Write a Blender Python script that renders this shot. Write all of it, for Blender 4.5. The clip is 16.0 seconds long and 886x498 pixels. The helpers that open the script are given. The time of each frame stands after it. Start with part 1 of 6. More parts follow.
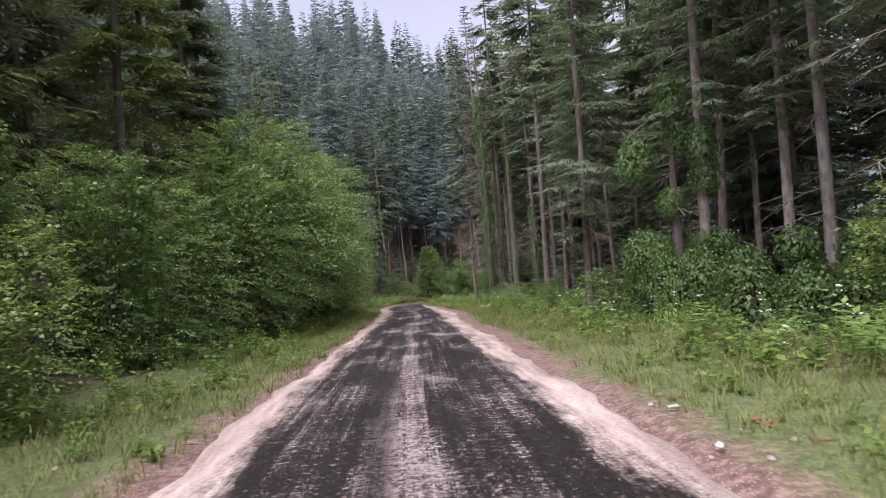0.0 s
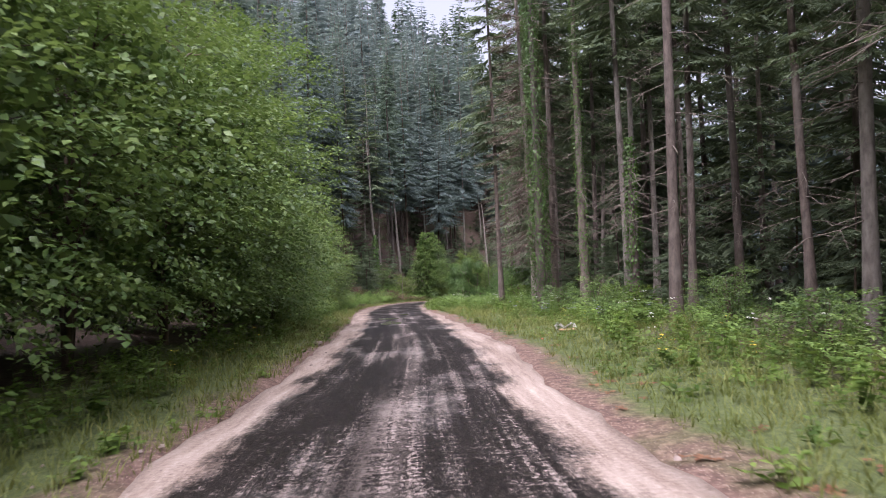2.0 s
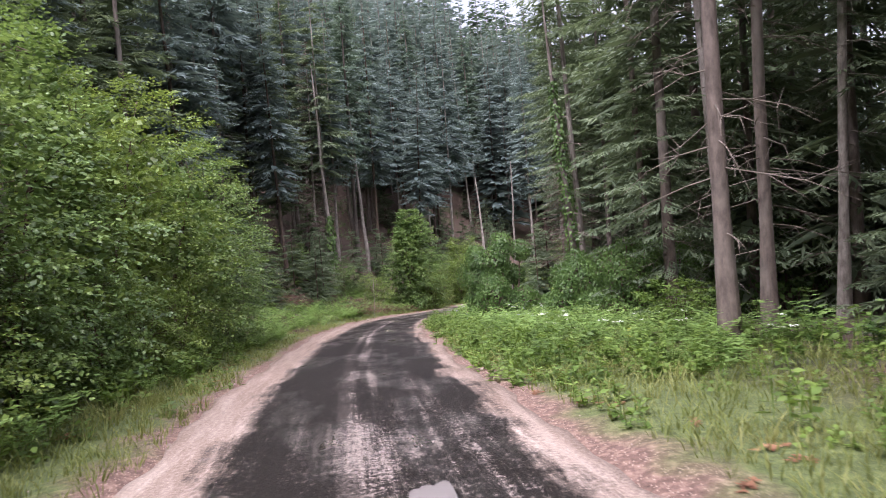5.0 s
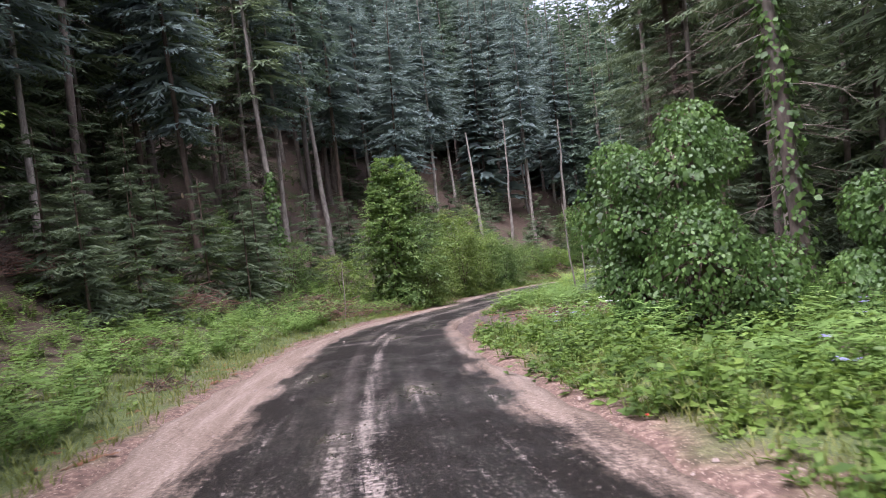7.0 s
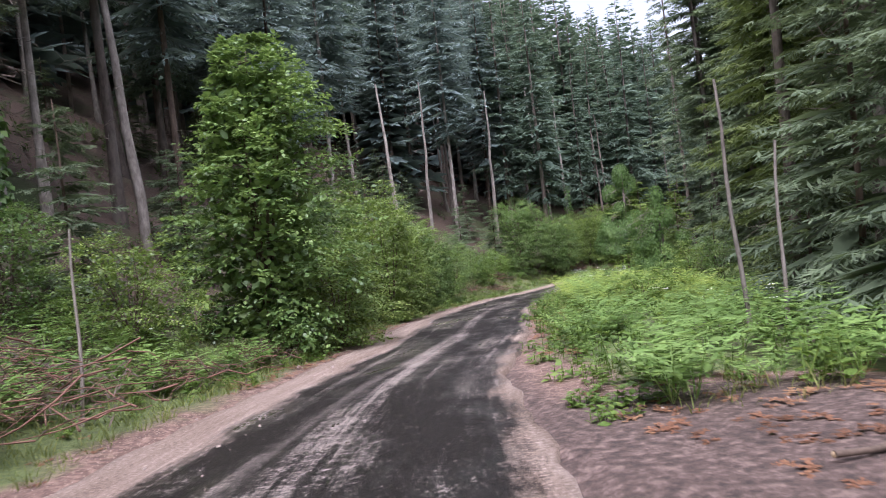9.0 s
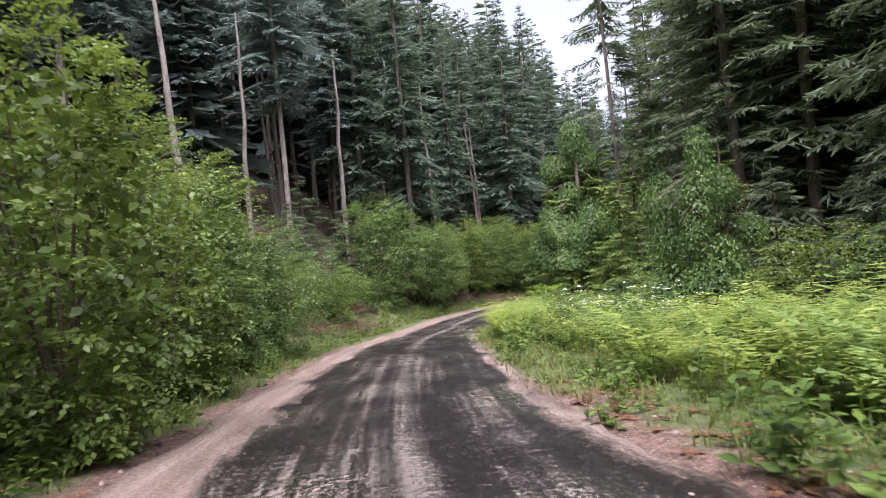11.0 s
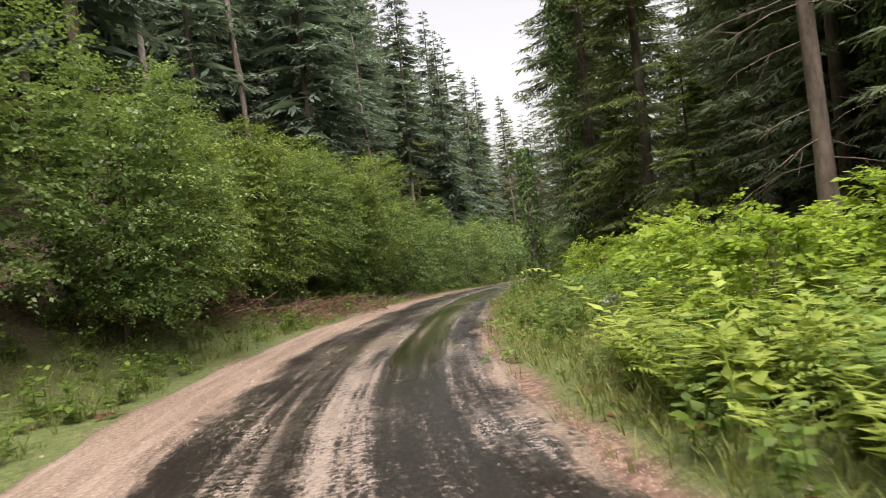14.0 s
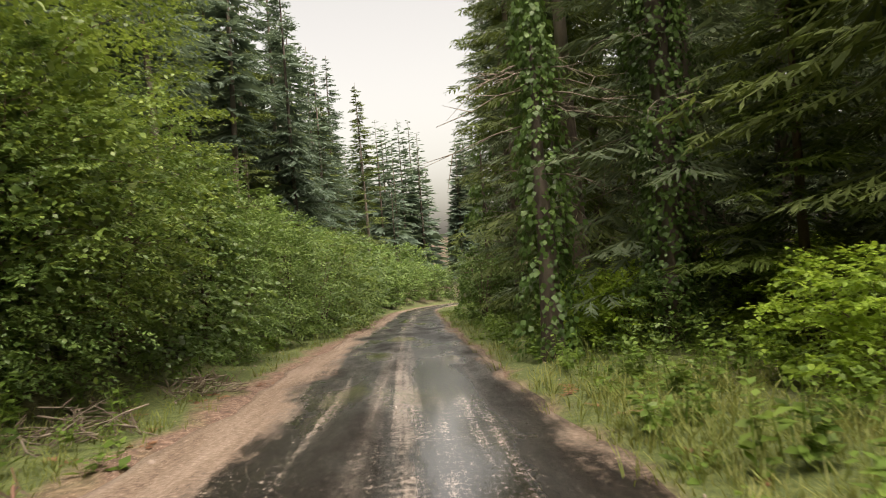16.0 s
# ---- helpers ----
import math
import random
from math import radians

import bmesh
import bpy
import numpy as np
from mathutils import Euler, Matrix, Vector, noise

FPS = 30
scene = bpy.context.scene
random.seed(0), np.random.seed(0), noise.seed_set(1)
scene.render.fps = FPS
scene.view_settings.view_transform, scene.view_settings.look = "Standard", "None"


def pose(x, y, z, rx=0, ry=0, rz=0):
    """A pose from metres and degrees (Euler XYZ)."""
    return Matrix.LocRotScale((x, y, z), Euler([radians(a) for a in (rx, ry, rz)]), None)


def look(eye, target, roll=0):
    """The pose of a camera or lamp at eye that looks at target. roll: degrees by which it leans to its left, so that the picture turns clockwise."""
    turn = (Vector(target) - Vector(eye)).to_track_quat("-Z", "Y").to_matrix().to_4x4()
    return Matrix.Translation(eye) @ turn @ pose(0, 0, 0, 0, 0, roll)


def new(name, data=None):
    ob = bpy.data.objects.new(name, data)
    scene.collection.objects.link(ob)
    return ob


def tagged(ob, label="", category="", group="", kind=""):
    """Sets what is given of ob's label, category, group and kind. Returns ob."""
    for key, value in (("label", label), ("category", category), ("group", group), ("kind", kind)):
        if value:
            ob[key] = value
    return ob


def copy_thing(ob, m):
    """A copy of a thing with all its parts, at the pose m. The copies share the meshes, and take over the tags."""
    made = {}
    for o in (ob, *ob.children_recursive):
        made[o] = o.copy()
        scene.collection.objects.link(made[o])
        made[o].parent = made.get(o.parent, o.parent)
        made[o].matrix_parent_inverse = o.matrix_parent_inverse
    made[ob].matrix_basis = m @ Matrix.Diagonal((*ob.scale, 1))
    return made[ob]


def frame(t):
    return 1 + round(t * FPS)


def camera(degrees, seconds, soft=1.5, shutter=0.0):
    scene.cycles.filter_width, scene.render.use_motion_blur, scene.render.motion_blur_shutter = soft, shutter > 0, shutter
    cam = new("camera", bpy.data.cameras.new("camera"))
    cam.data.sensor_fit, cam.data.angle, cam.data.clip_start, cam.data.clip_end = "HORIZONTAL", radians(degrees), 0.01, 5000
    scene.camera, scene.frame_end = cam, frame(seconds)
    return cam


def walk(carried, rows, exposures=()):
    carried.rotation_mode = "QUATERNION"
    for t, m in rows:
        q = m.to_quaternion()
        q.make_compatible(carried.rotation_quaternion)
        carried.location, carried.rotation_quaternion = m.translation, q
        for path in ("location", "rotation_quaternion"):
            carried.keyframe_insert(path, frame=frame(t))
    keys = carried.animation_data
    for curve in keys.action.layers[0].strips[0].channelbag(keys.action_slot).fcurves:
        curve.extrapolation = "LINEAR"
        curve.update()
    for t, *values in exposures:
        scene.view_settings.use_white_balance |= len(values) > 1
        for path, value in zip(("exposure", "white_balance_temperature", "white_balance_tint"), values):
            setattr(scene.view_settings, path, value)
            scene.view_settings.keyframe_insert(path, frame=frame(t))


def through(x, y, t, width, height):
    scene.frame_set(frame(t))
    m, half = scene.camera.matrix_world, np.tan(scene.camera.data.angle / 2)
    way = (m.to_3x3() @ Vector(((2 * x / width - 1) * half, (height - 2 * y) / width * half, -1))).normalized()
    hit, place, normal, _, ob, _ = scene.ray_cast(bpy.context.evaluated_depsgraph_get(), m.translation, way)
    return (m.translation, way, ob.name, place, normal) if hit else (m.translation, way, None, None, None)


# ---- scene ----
cam = camera(63.8, 16.0, 1.0, 0.1)
PATH = [
    (0.0, 0.000, 0.000, 1.400, 88.97, 4.72, -0.06),
    (0.5, -0.244, 5.111, 1.022, 88.67, 4.15, -0.29),
    (1.0, -0.554, 10.247, 0.702, 88.50, 3.73, -0.42),
    (1.5, -0.774, 15.450, 0.327, 88.53, 3.47, -0.33),
    (2.0, -0.925, 20.867, -0.097, 88.66, 2.90, -0.32),
    (2.5, -1.289, 26.340, -0.508, 88.72, 2.28, -0.56),
    (3.0, -1.506, 31.574, -0.857, 88.69, 2.02, -0.88),
    (3.5, -1.595, 36.394, -1.140, 88.61, 2.13, -1.23),
    (6.0, -3.805, 60.804, -3.054, 88.60, 6.25, -4.39),
    (6.5, -4.056, 65.947, -3.524, 88.21, 6.36, -5.25),
    (7.0, -4.282, 71.135, -3.978, 87.89, 6.66, -6.41),
    (7.5, -4.421, 76.342, -4.400, 87.67, 6.62, -8.20),
    (8.0, -4.345, 81.624, -4.795, 87.70, 6.77, -10.45),
    (10.5, 0.527, 105.765, -6.892, 89.64, 6.06, -25.57),
    (11.0, 2.105, 110.767, -7.239, 89.64, 5.48, -29.44),
    (11.5, 4.071, 115.701, -7.618, 89.49, 4.70, -32.55),
    (12.0, 6.314, 120.593, -8.024, 89.32, 4.95, -35.61),
    (12.5, 8.826, 125.401, -8.441, 89.00, 5.87, -38.54),
    (13.0, 11.456, 129.864, -8.827, 88.63, 6.59, -41.84),
    (13.5, 14.335, 134.182, -9.231, 88.32, 7.03, -45.49),
    (14.0, 17.586, 138.289, -9.646, 88.30, 6.82, -49.58),
    (14.5, 20.878, 141.968, -9.912, 88.81, 6.64, -53.27),
    (15.0, 24.321, 145.362, -10.090, 89.51, 6.05, -56.87),
    (15.5, 28.111, 148.576, -10.303, 89.70, 5.13, -60.38),
    (16.0, 32.356, 151.588, -10.526, 89.37, 4.35, -63.05),
]
EXPOSURES = [(0.0, 2.05, 6000, 27), (3.5, 2.55, 5950, 27), (6.0, 2.62, 6000, 27), (8.0, 2.5, 5700, 23), (10.5, 2.48, 5900, 26), (13.5, 2.38, 6850, 18), (16.0, 2.27, 7800, 11)]
walk(cam, [(t, pose(*p)) for t, *p in PATH], EXPOSURES)

# ---- world and sun: an overcast summer day ----
world = bpy.data.worlds.new("overcast_sky")
scene.world = world
world.use_nodes = True
wn, wl = world.node_tree.nodes, world.node_tree.links
sky = wn.new("ShaderNodeTexSky")
sky.sky_type, sky.sun_disc = "NISHITA", False
sky.sun_elevation, sky.sun_rotation = radians(66), radians(211)
sky.air_density, sky.dust_density, sky.ozone_density = 1.0, 4.0, 1.0
grey = wn.new("ShaderNodeHueSaturation")
grey.inputs["Saturation"].default_value = 0.3
wl.new(sky.outputs["Color"], grey.inputs["Color"])
wl.new(grey.outputs["Color"], wn["Background"].inputs["Color"])
wn["Background"].inputs["Strength"].default_value = 0.058

sun = new("sun", bpy.data.lights.new("sun", "SUN"))
sun.data.energy, sun.data.angle, sun.data.color = 1.5, radians(70), (1.0, 0.98, 0.94)
sun.matrix_world = look((0, 0, 60), (18, 30, -20))

# ---- materials ----
def nodes_of(name):
    m = bpy.data.materials.new(name)
    m.use_nodes = True
    return m, m.node_tree.nodes, m.node_tree.links, m.node_tree.nodes["Principled BSDF"]


def add(nt, kind, **values):
    n = nt.new(kind)
    for key, value in values.items():
        n.inputs[key.replace("_", " ")].default_value = value
    return n


def ramp(nt, stops, smooth=False):
    r = nt.new("ShaderNodeValToRGB")
    e = r.color_ramp.elements
    while len(e) < len(stops):
        e.new(0.5)
    for el, (p, c) in zip(e, stops):
        el.position, el.color = p, (*c, 1) if len(c) == 3 else c
    if smooth:
        r.color_ramp.interpolation = "EASE"
    return r


def maths(nt, links, op, a, b=None, c=None, clamp=False):
    n = nt.new("ShaderNodeMath")
    n.operation, n.use_clamp = op, clamp
    for i, v in enumerate((a, b, c)):
        if v is None:
            continue
        if isinstance(v, (int, float)):
            n.inputs[i].default_value = v
        else:
            links.new(v, n.inputs[i])
    return n.outputs[0]


def mixed(nt, links, fac, a, b):
    n = nt.new("ShaderNodeMix")
    n.data_type = "RGBA"
    for sock, v in ((n.inputs[0], fac), (n.inputs[6], a), (n.inputs[7], b)):
        if isinstance(v, (int, float)):
            sock.default_value = v
        elif isinstance(v, tuple):
            sock.default_value = (*v, 1)
        else:
            links.new(v, sock)
    return n.outputs[2]


def foliage(name, dark, mid, light, through=0.3, rough=0.5, spec=0.35):
    """Leaves: colour varies from leaf to leaf and from plant to plant; thin, so light comes through."""
    m, nt, ln, p = nodes_of(name)
    geo, info = nt.new("ShaderNodeNewGeometry"), nt.new("ShaderNodeObjectInfo")
    tex = nt.new("ShaderNodeTexCoord")
    big = add(nt, "ShaderNodeTexNoise", Scale=0.9, Detail=3.0)
    ln.new(tex.outputs["Object"], big.inputs["Vector"])
    v = maths(nt, ln, "MULTIPLY", geo.outputs["Random Per Island"], 0.42)
    v = maths(nt, ln, "MULTIPLY_ADD", info.outputs["Random"], 0.2, v)
    w = maths(nt, ln, "MULTIPLY_ADD", big.outputs["Fac"], 1.5, -0.6)
    v = maths(nt, ln, "ADD", v, w, clamp=True)
    r = ramp(nt, [(0.0, dark), (0.45, mid), (1.0, light)])
    ln.new(v, r.inputs["Fac"])
    ln.new(r.outputs["Color"], p.inputs["Base Color"])
    p.inputs["Roughness"].default_value = rough
    p.inputs["Specular IOR Level"].default_value = spec
    tr = nt.new("ShaderNodeBsdfTranslucent")
    ln.new(mixed(nt, ln, 0.4, r.outputs["Color"], (light[0] * 1.2, light[1] * 1.2, light[2] * 0.7)), tr.inputs["Color"])
    mx = nt.new("ShaderNodeMixShader")
    mx.inputs[0].default_value = through
    ln.new(p.outputs[0], mx.inputs[1])
    ln.new(tr.outputs[0], mx.inputs[2])
    ln.new(mx.outputs[0], nt["Material Output"].inputs["Surface"])
    return m


def bark(name, dark, light, patch=None, scale=6.0):
    m, nt, ln, p = nodes_of(name)
    tex = nt.new("ShaderNodeTexCoord")
    mp = nt.new("ShaderNodeMapping")
    mp.inputs["Scale"].default_value = (1, 1, 0.35)
    ln.new(tex.outputs["Object"], mp.inputs["Vector"])
    n1 = add(nt, "ShaderNodeTexNoise", Scale=scale, Detail=6.0, Roughness=0.7)
    n2 = add(nt, "ShaderNodeTexNoise", Scale=0.9, Detail=3.0)
    info = nt.new("ShaderNodeObjectInfo")
    for n in (n1, n2):
        ln.new(mp.outputs[0], n.inputs["Vector"])
    r = ramp(nt, [(0.3, dark), (0.68, light)])
    ln.new(n1.outputs["Fac"], r.inputs["Fac"])
    col = r.outputs["Color"]
    if patch:
        f = maths(nt, ln, "MULTIPLY_ADD", n2.outputs["Fac"], 4.0, -1.9, clamp=True)
        col = mixed(nt, ln, maths(nt, ln, "MULTIPLY", f, 0.8), col, patch)
    hs = nt.new("ShaderNodeHueSaturation")
    ln.new(col, hs.inputs["Color"])
    ln.new(maths(nt, ln, "MULTIPLY_ADD", info.outputs["Random"], 0.6, 0.7), hs.inputs["Value"])
    ln.new(hs.outputs[0], p.inputs["Base Color"])
    p.inputs["Roughness"].default_value = 0.85
    bp = add(nt, "ShaderNodeBump", Strength=0.6, Distance=0.03)
    ln.new(n1.outputs["Fac"], bp.inputs["Height"])
    ln.new(bp.outputs[0], p.inputs["Normal"])
    return m


def plain(name, color, rough=0.7, vary=0.25, scale=8.0):
    m, nt, ln, p = nodes_of(name)
    tex = nt.new("ShaderNodeTexCoord")
    n1 = add(nt, "ShaderNodeTexNoise", Scale=scale, Detail=5.0)
    ln.new(tex.outputs["Object"], n1.inputs["Vector"])
    r = ramp(nt, [(0.25, tuple(c * (1 - vary) for c in color)), (0.75, tuple(min(1, c * (1 + vary)) for c in color))])
    ln.new(n1.outputs["Fac"], r.inputs["Fac"])
    ln.new(r.outputs["Color"], p.inputs["Base Color"])
    p.inputs["Roughness"].default_value = rough
    return m


def ground_material():
    """Reddish gritty shoulder beside the road, then grass and moss, then needle litter under the trees."""
    m, nt, ln, p = nodes_of("forest_ground")
    at = nt.new("ShaderNodeAttribute")
    at.attribute_name = "offset"
    tex = nt.new("ShaderNodeTexCoord")
    fine = add(nt, "ShaderNodeTexNoise", Scale=9.0, Detail=7.0, Roughness=0.7)
    mid = add(nt, "ShaderNodeTexNoise", Scale=1.1, Detail=4.0)
    big = add(nt, "ShaderNodeTexNoise", Scale=0.22, Detail=3.0)
    grit = add(nt, "ShaderNodeTexVoronoi", Scale=26.0)
    for n in (fine, mid, big, grit):
        ln.new(tex.outputs["Object"], n.inputs["Vector"])
    dirt = ramp(nt, [(0.3, (0.05, 0.028, 0.02)), (0.5, (0.14, 0.083, 0.062)), (0.7, (0.32, 0.215, 0.17))])
    ln.new(fine.outputs["Fac"], dirt.inputs["Fac"])
    pebbles = mixed(nt, ln, maths(nt, ln, "LESS_THAN", grit.outputs["Distance"], 0.22), dirt.outputs["Color"], (0.4, 0.3, 0.24))
    green = ramp(nt, [(0.36, (0.02, 0.028, 0.009)), (0.5, (0.075, 0.1, 0.026)), (0.64, (0.18, 0.2, 0.065))])
    blade = add(nt, "ShaderNodeTexNoise", Scale=42.0, Detail=4.0, Roughness=0.75)
    ln.new(tex.outputs["Object"], blade.inputs["Vector"])
    ln.new(maths(nt, ln, "MULTIPLY_ADD", fine.outputs["Fac"], 0.45, maths(nt, ln, "MULTIPLY", blade.outputs["Fac"], 0.55)), green.inputs["Fac"])
    litter = ramp(nt, [(0.3, (0.024, 0.016, 0.011)), (0.52, (0.075, 0.048, 0.033)), (0.72, (0.15, 0.095, 0.062))])
    ln.new(fine.outputs["Fac"], litter.inputs["Fac"])
    moss = mixed(nt, ln, maths(nt, ln, "MULTIPLY_ADD", big.outputs["Fac"], 5.0, -2.6, clamp=True), litter.outputs["Color"], (0.05, 0.075, 0.02))
    d = maths(nt, ln, "MULTIPLY_ADD", mid.outputs["Fac"], 1.6, at.outputs["Fac"])
    d = maths(nt, ln, "SUBTRACT", d, 0.8)
    f1 = maths(nt, ln, "MULTIPLY_ADD", d, 1.8, -4.5, clamp=True)
    f2 = maths(nt, ln, "MULTIPLY_ADD", d, 0.5, -2.3, clamp=True)
    col = mixed(nt, ln, f1, pebbles, green.outputs["Color"])
    col = mixed(nt, ln, f2, col, moss)
    # trampled wet earth of the clearing
    mud = ramp(nt, [(0.34, (0.026, 0.017, 0.013)), (0.5, (0.075, 0.048, 0.038)), (0.66, (0.2, 0.14, 0.115))])
    ln.new(fine.outputs["Fac"], mud.inputs["Fac"])
    col = mixed(nt, ln, maths(nt, ln, "MULTIPLY_ADD", at.outputs["Fac"], -2.0, 4.2, clamp=True), col, mud.outputs["Color"])
    ln.new(col, p.inputs["Base Color"])
    p.inputs["Roughness"].default_value = 0.9
    bp = add(nt, "ShaderNodeBump", Strength=0.7, Distance=0.05)
    ln.new(fine.outputs["Fac"], bp.inputs["Height"])
    ln.new(bp.outputs[0], p.inputs["Normal"])
    return m


def road_material():
    """Worn dark wet tar between pale gritty margins, streaked along the way; UV is metres across and along."""
    m, nt, ln, p = nodes_of("wet_worn_tar")
    uv = nt.new("ShaderNodeUVMap")
    uv.uv_map = "metres"
    sep = nt.new("ShaderNodeSeparateXYZ")
    ln.new(uv.outputs[0], sep.inputs[0])
    x, s = sep.outputs[0], sep.outputs[1]

    def noise_at(sx, sy, scale, detail=5.0, rough=0.6):
        mp = nt.new("ShaderNodeMapping")
        mp.inputs["Scale"].default_value = (sx, sy, 1)
        ln.new(uv.outputs[0], mp.inputs["Vector"])
        n = add(nt, "ShaderNodeTexNoise", Scale=scale, Detail=detail, Roughness=rough)
        ln.new(mp.outputs[0], n.inputs["Vector"])
        return n.outputs["Fac"]

    streak = noise_at(5.0, 0.09, 1.0, 6.0, 0.65)      # long marks of wheels
    fine_streak = noise_at(16.0, 0.5, 1.0, 4.0, 0.7)
    blotch = noise_at(0.8, 0.3, 0.9, 5.0)
    grain = noise_at(1.0, 1.7, 17.0, 8.0, 0.85)
    ripple = noise_at(2.0, 7.0, 1.6, 7.0, 0.8)
    edge = noise_at(0.55, 0.4, 1.0, 8.0, 0.7)
    smear = noise_at(2.5, 0.25, 1.3, 7.0, 0.7)
    wander = noise_at(0.0, 0.05, 1.0, 2.0)
    # how much of the tar is worn away, and how wet it is, by the stretch of road
    far = maths(nt, ln, "MULTIPLY", s, 1 / 250)
    state = ramp(nt, [(0.0, (0.6, 0.4, 0.95)), (0.12, (0.58, 0.42, 0.7)), (0.2, (0.56, 0.45, 0.6)), (0.27, (0.47, 0.6, 0.25)), (0.37, (0.5, 0.65, 0.15)), (0.42, (0.57, 0.7, 0.25)), (0.53, (0.54, 0.78, 0.26)), (0.6, (0.61, 0.85, 0.28)), (0.68, (0.55, 0.95, 0.2))])
    ln.new(far, state.inputs["Fac"])
    both = nt.new("ShaderNodeSeparateColor")
    ln.new(state.outputs["Color"], both.inputs[0])
    wear, wetter, bleach = both.outputs[0], both.outputs[1], both.outputs[2]
    # width of the dark strip
    shift = maths(nt, ln, "MULTIPLY_ADD", wander, 0.7, -0.35)
    ax = maths(nt, ln, "ABSOLUTE", maths(nt, ln, "ADD", x, shift))
    ax = maths(nt, ln, "ADD", ax, maths(nt, ln, "MULTIPLY_ADD", edge, 1.5, -0.75))
    ax = maths(nt, ln, "ADD", ax, maths(nt, ln, "MULTIPLY_ADD", smear, 0.9, -0.45))
    ax = maths(nt, ln, "ADD", ax, maths(nt, ln, "MULTIPLY_ADD", grain, 0.7, -0.35))
    ax = maths(nt, ln, "ADD", ax, maths(nt, ln, "MULTIPLY_ADD", ripple, 0.3, -0.15))
    margin = maths(nt, ln, "MULTIPLY_ADD", ax, 3.4, -5.5, clamp=True)
    # pale mineral grit showing through the tar, between the wheel tracks most of all
    mid = maths(nt, ln, "ABSOLUTE", maths(nt, ln, "ADD", x, maths(nt, ln, "MULTIPLY_ADD", wander, 0.8, -0.3)))
    mid = maths(nt, ln, "MULTIPLY_ADD", mid, -1.6, 0.8, clamp=True)
    g = maths(nt, ln, "MULTIPLY_ADD", mid, 0.2, maths(nt, ln, "MULTIPLY", streak, 0.85))
    g = maths(nt, ln, "MULTIPLY_ADD", fine_streak, 0.25, g)
    g = maths(nt, ln, "MULTIPLY_ADD", ripple, 0.95, g)
    g = maths(nt, ln, "MULTIPLY_ADD", grain, 1.6, g)
    g = maths(nt, ln, "MULTIPLY_ADD", blotch, 0.9, g)
    g = maths(nt, ln, "ADD", g, wear)
    worn = maths(nt, ln, "MULTIPLY_ADD", g, 9.0, -26.6, clamp=True)
    # a narrow line near the middle where the tar has gone altogether
    ridge = nt.new("ShaderNodeAttribute")
    ridge.attribute_name = "ridge"
    off = maths(nt, ln, "ADD", ridge.outputs["Fac"], maths(nt, ln, "MULTIPLY_ADD", smear, 0.3, -0.15))
    off = maths(nt, ln, "ADD", off, maths(nt, ln, "MULTIPLY_ADD", ripple, 0.16, -0.08))
    line = maths(nt, ln, "MULTIPLY_ADD", maths(nt, ln, "ABSOLUTE", off), -9.0, 1.2, clamp=True)
    line = maths(nt, ln, "MULTIPLY", line, maths(nt, ln, "MULTIPLY_ADD", grain, 6.0, -2.5, clamp=True))
    line = maths(nt, ln, "MULTIPLY", line, maths(nt, ln, "MULTIPLY_ADD", blotch, 4.0, -1.25, clamp=True))
    line = maths(nt, ln, "MULTIPLY", line, maths(nt, ln, "MULTIPLY_ADD", ripple, 5.0, -1.7, clamp=True))
    line = maths(nt, ln, "MULTIPLY", line, maths(nt, ln, "MULTIPLY_ADD", wear, 6.0, -2.5, clamp=True))
    # the black rut that a wheel keeps clean to the left of the ridge
    rut = maths(nt, ln, "ABSOLUTE", maths(nt, ln, "ADD", off, 0.3))
    rut = maths(nt, ln, "MULTIPLY_ADD", rut, -6.0, 1.3, clamp=True)
    worn = maths(nt, ln, "MULTIPLY", worn, maths(nt, ln, "MULTIPLY_ADD", rut, -0.75, 1.0))
    worn = maths(nt, ln, "MAXIMUM", worn, line)
    # a filled trench across the road
    cross = maths(nt, ln, "ABSOLUTE", maths(nt, ln, "SUBTRACT", maths(nt, ln, "MULTIPLY_ADD", x, -0.14, s), 90.0))
    cross = maths(nt, ln, "ADD", cross, maths(nt, ln, "MULTIPLY_ADD", ripple, 1.2, -0.5))
    cross = maths(nt, ln, "ADD", cross, maths(nt, ln, "MULTIPLY_ADD", smear, 0.8, -0.4))
    cross = maths(nt, ln, "MULTIPLY_ADD", cross, -4.0, 1.15, clamp=True)
    worn = maths(nt, ln, "MAXIMUM", worn, maths(nt, ln, "MULTIPLY", cross, maths(nt, ln, "MULTIPLY_ADD", grain, 1.6, -0.35, clamp=True)))
    # pale chips of stone pressed into the tar
    chips = add(nt, "ShaderNodeTexVoronoi", Scale=8.0)
    ln.new(uv.outputs[0], chips.inputs["Vector"])
    chip = maths(nt, ln, "LESS_THAN", chips.outputs["Distance"], maths(nt, ln, "MULTIPLY_ADD", ripple, 0.9, -0.33))
    tiny = add(nt, "ShaderNodeTexVoronoi", Scale=21.0)
    ln.new(uv.outputs[0], tiny.inputs["Vector"])
    chip = maths(nt, ln, "MAXIMUM", chip, maths(nt, ln, "LESS_THAN", tiny.outputs["Distance"], maths(nt, ln, "MULTIPLY_ADD", blotch, 0.9, -0.27)))
    worn = maths(nt, ln, "MAXIMUM", worn, maths(nt, ln, "MULTIPLY", chip, 0.38))
    tar = ramp(nt, [(0.4, (0.005, 0.0041, 0.0034)), (0.53, (0.0155, 0.012, 0.0098)), (0.61, (0.04, 0.0305, 0.025)), (0.7, (0.21, 0.17, 0.15))])
    ln.new(grain, tar.inputs["Fac"])
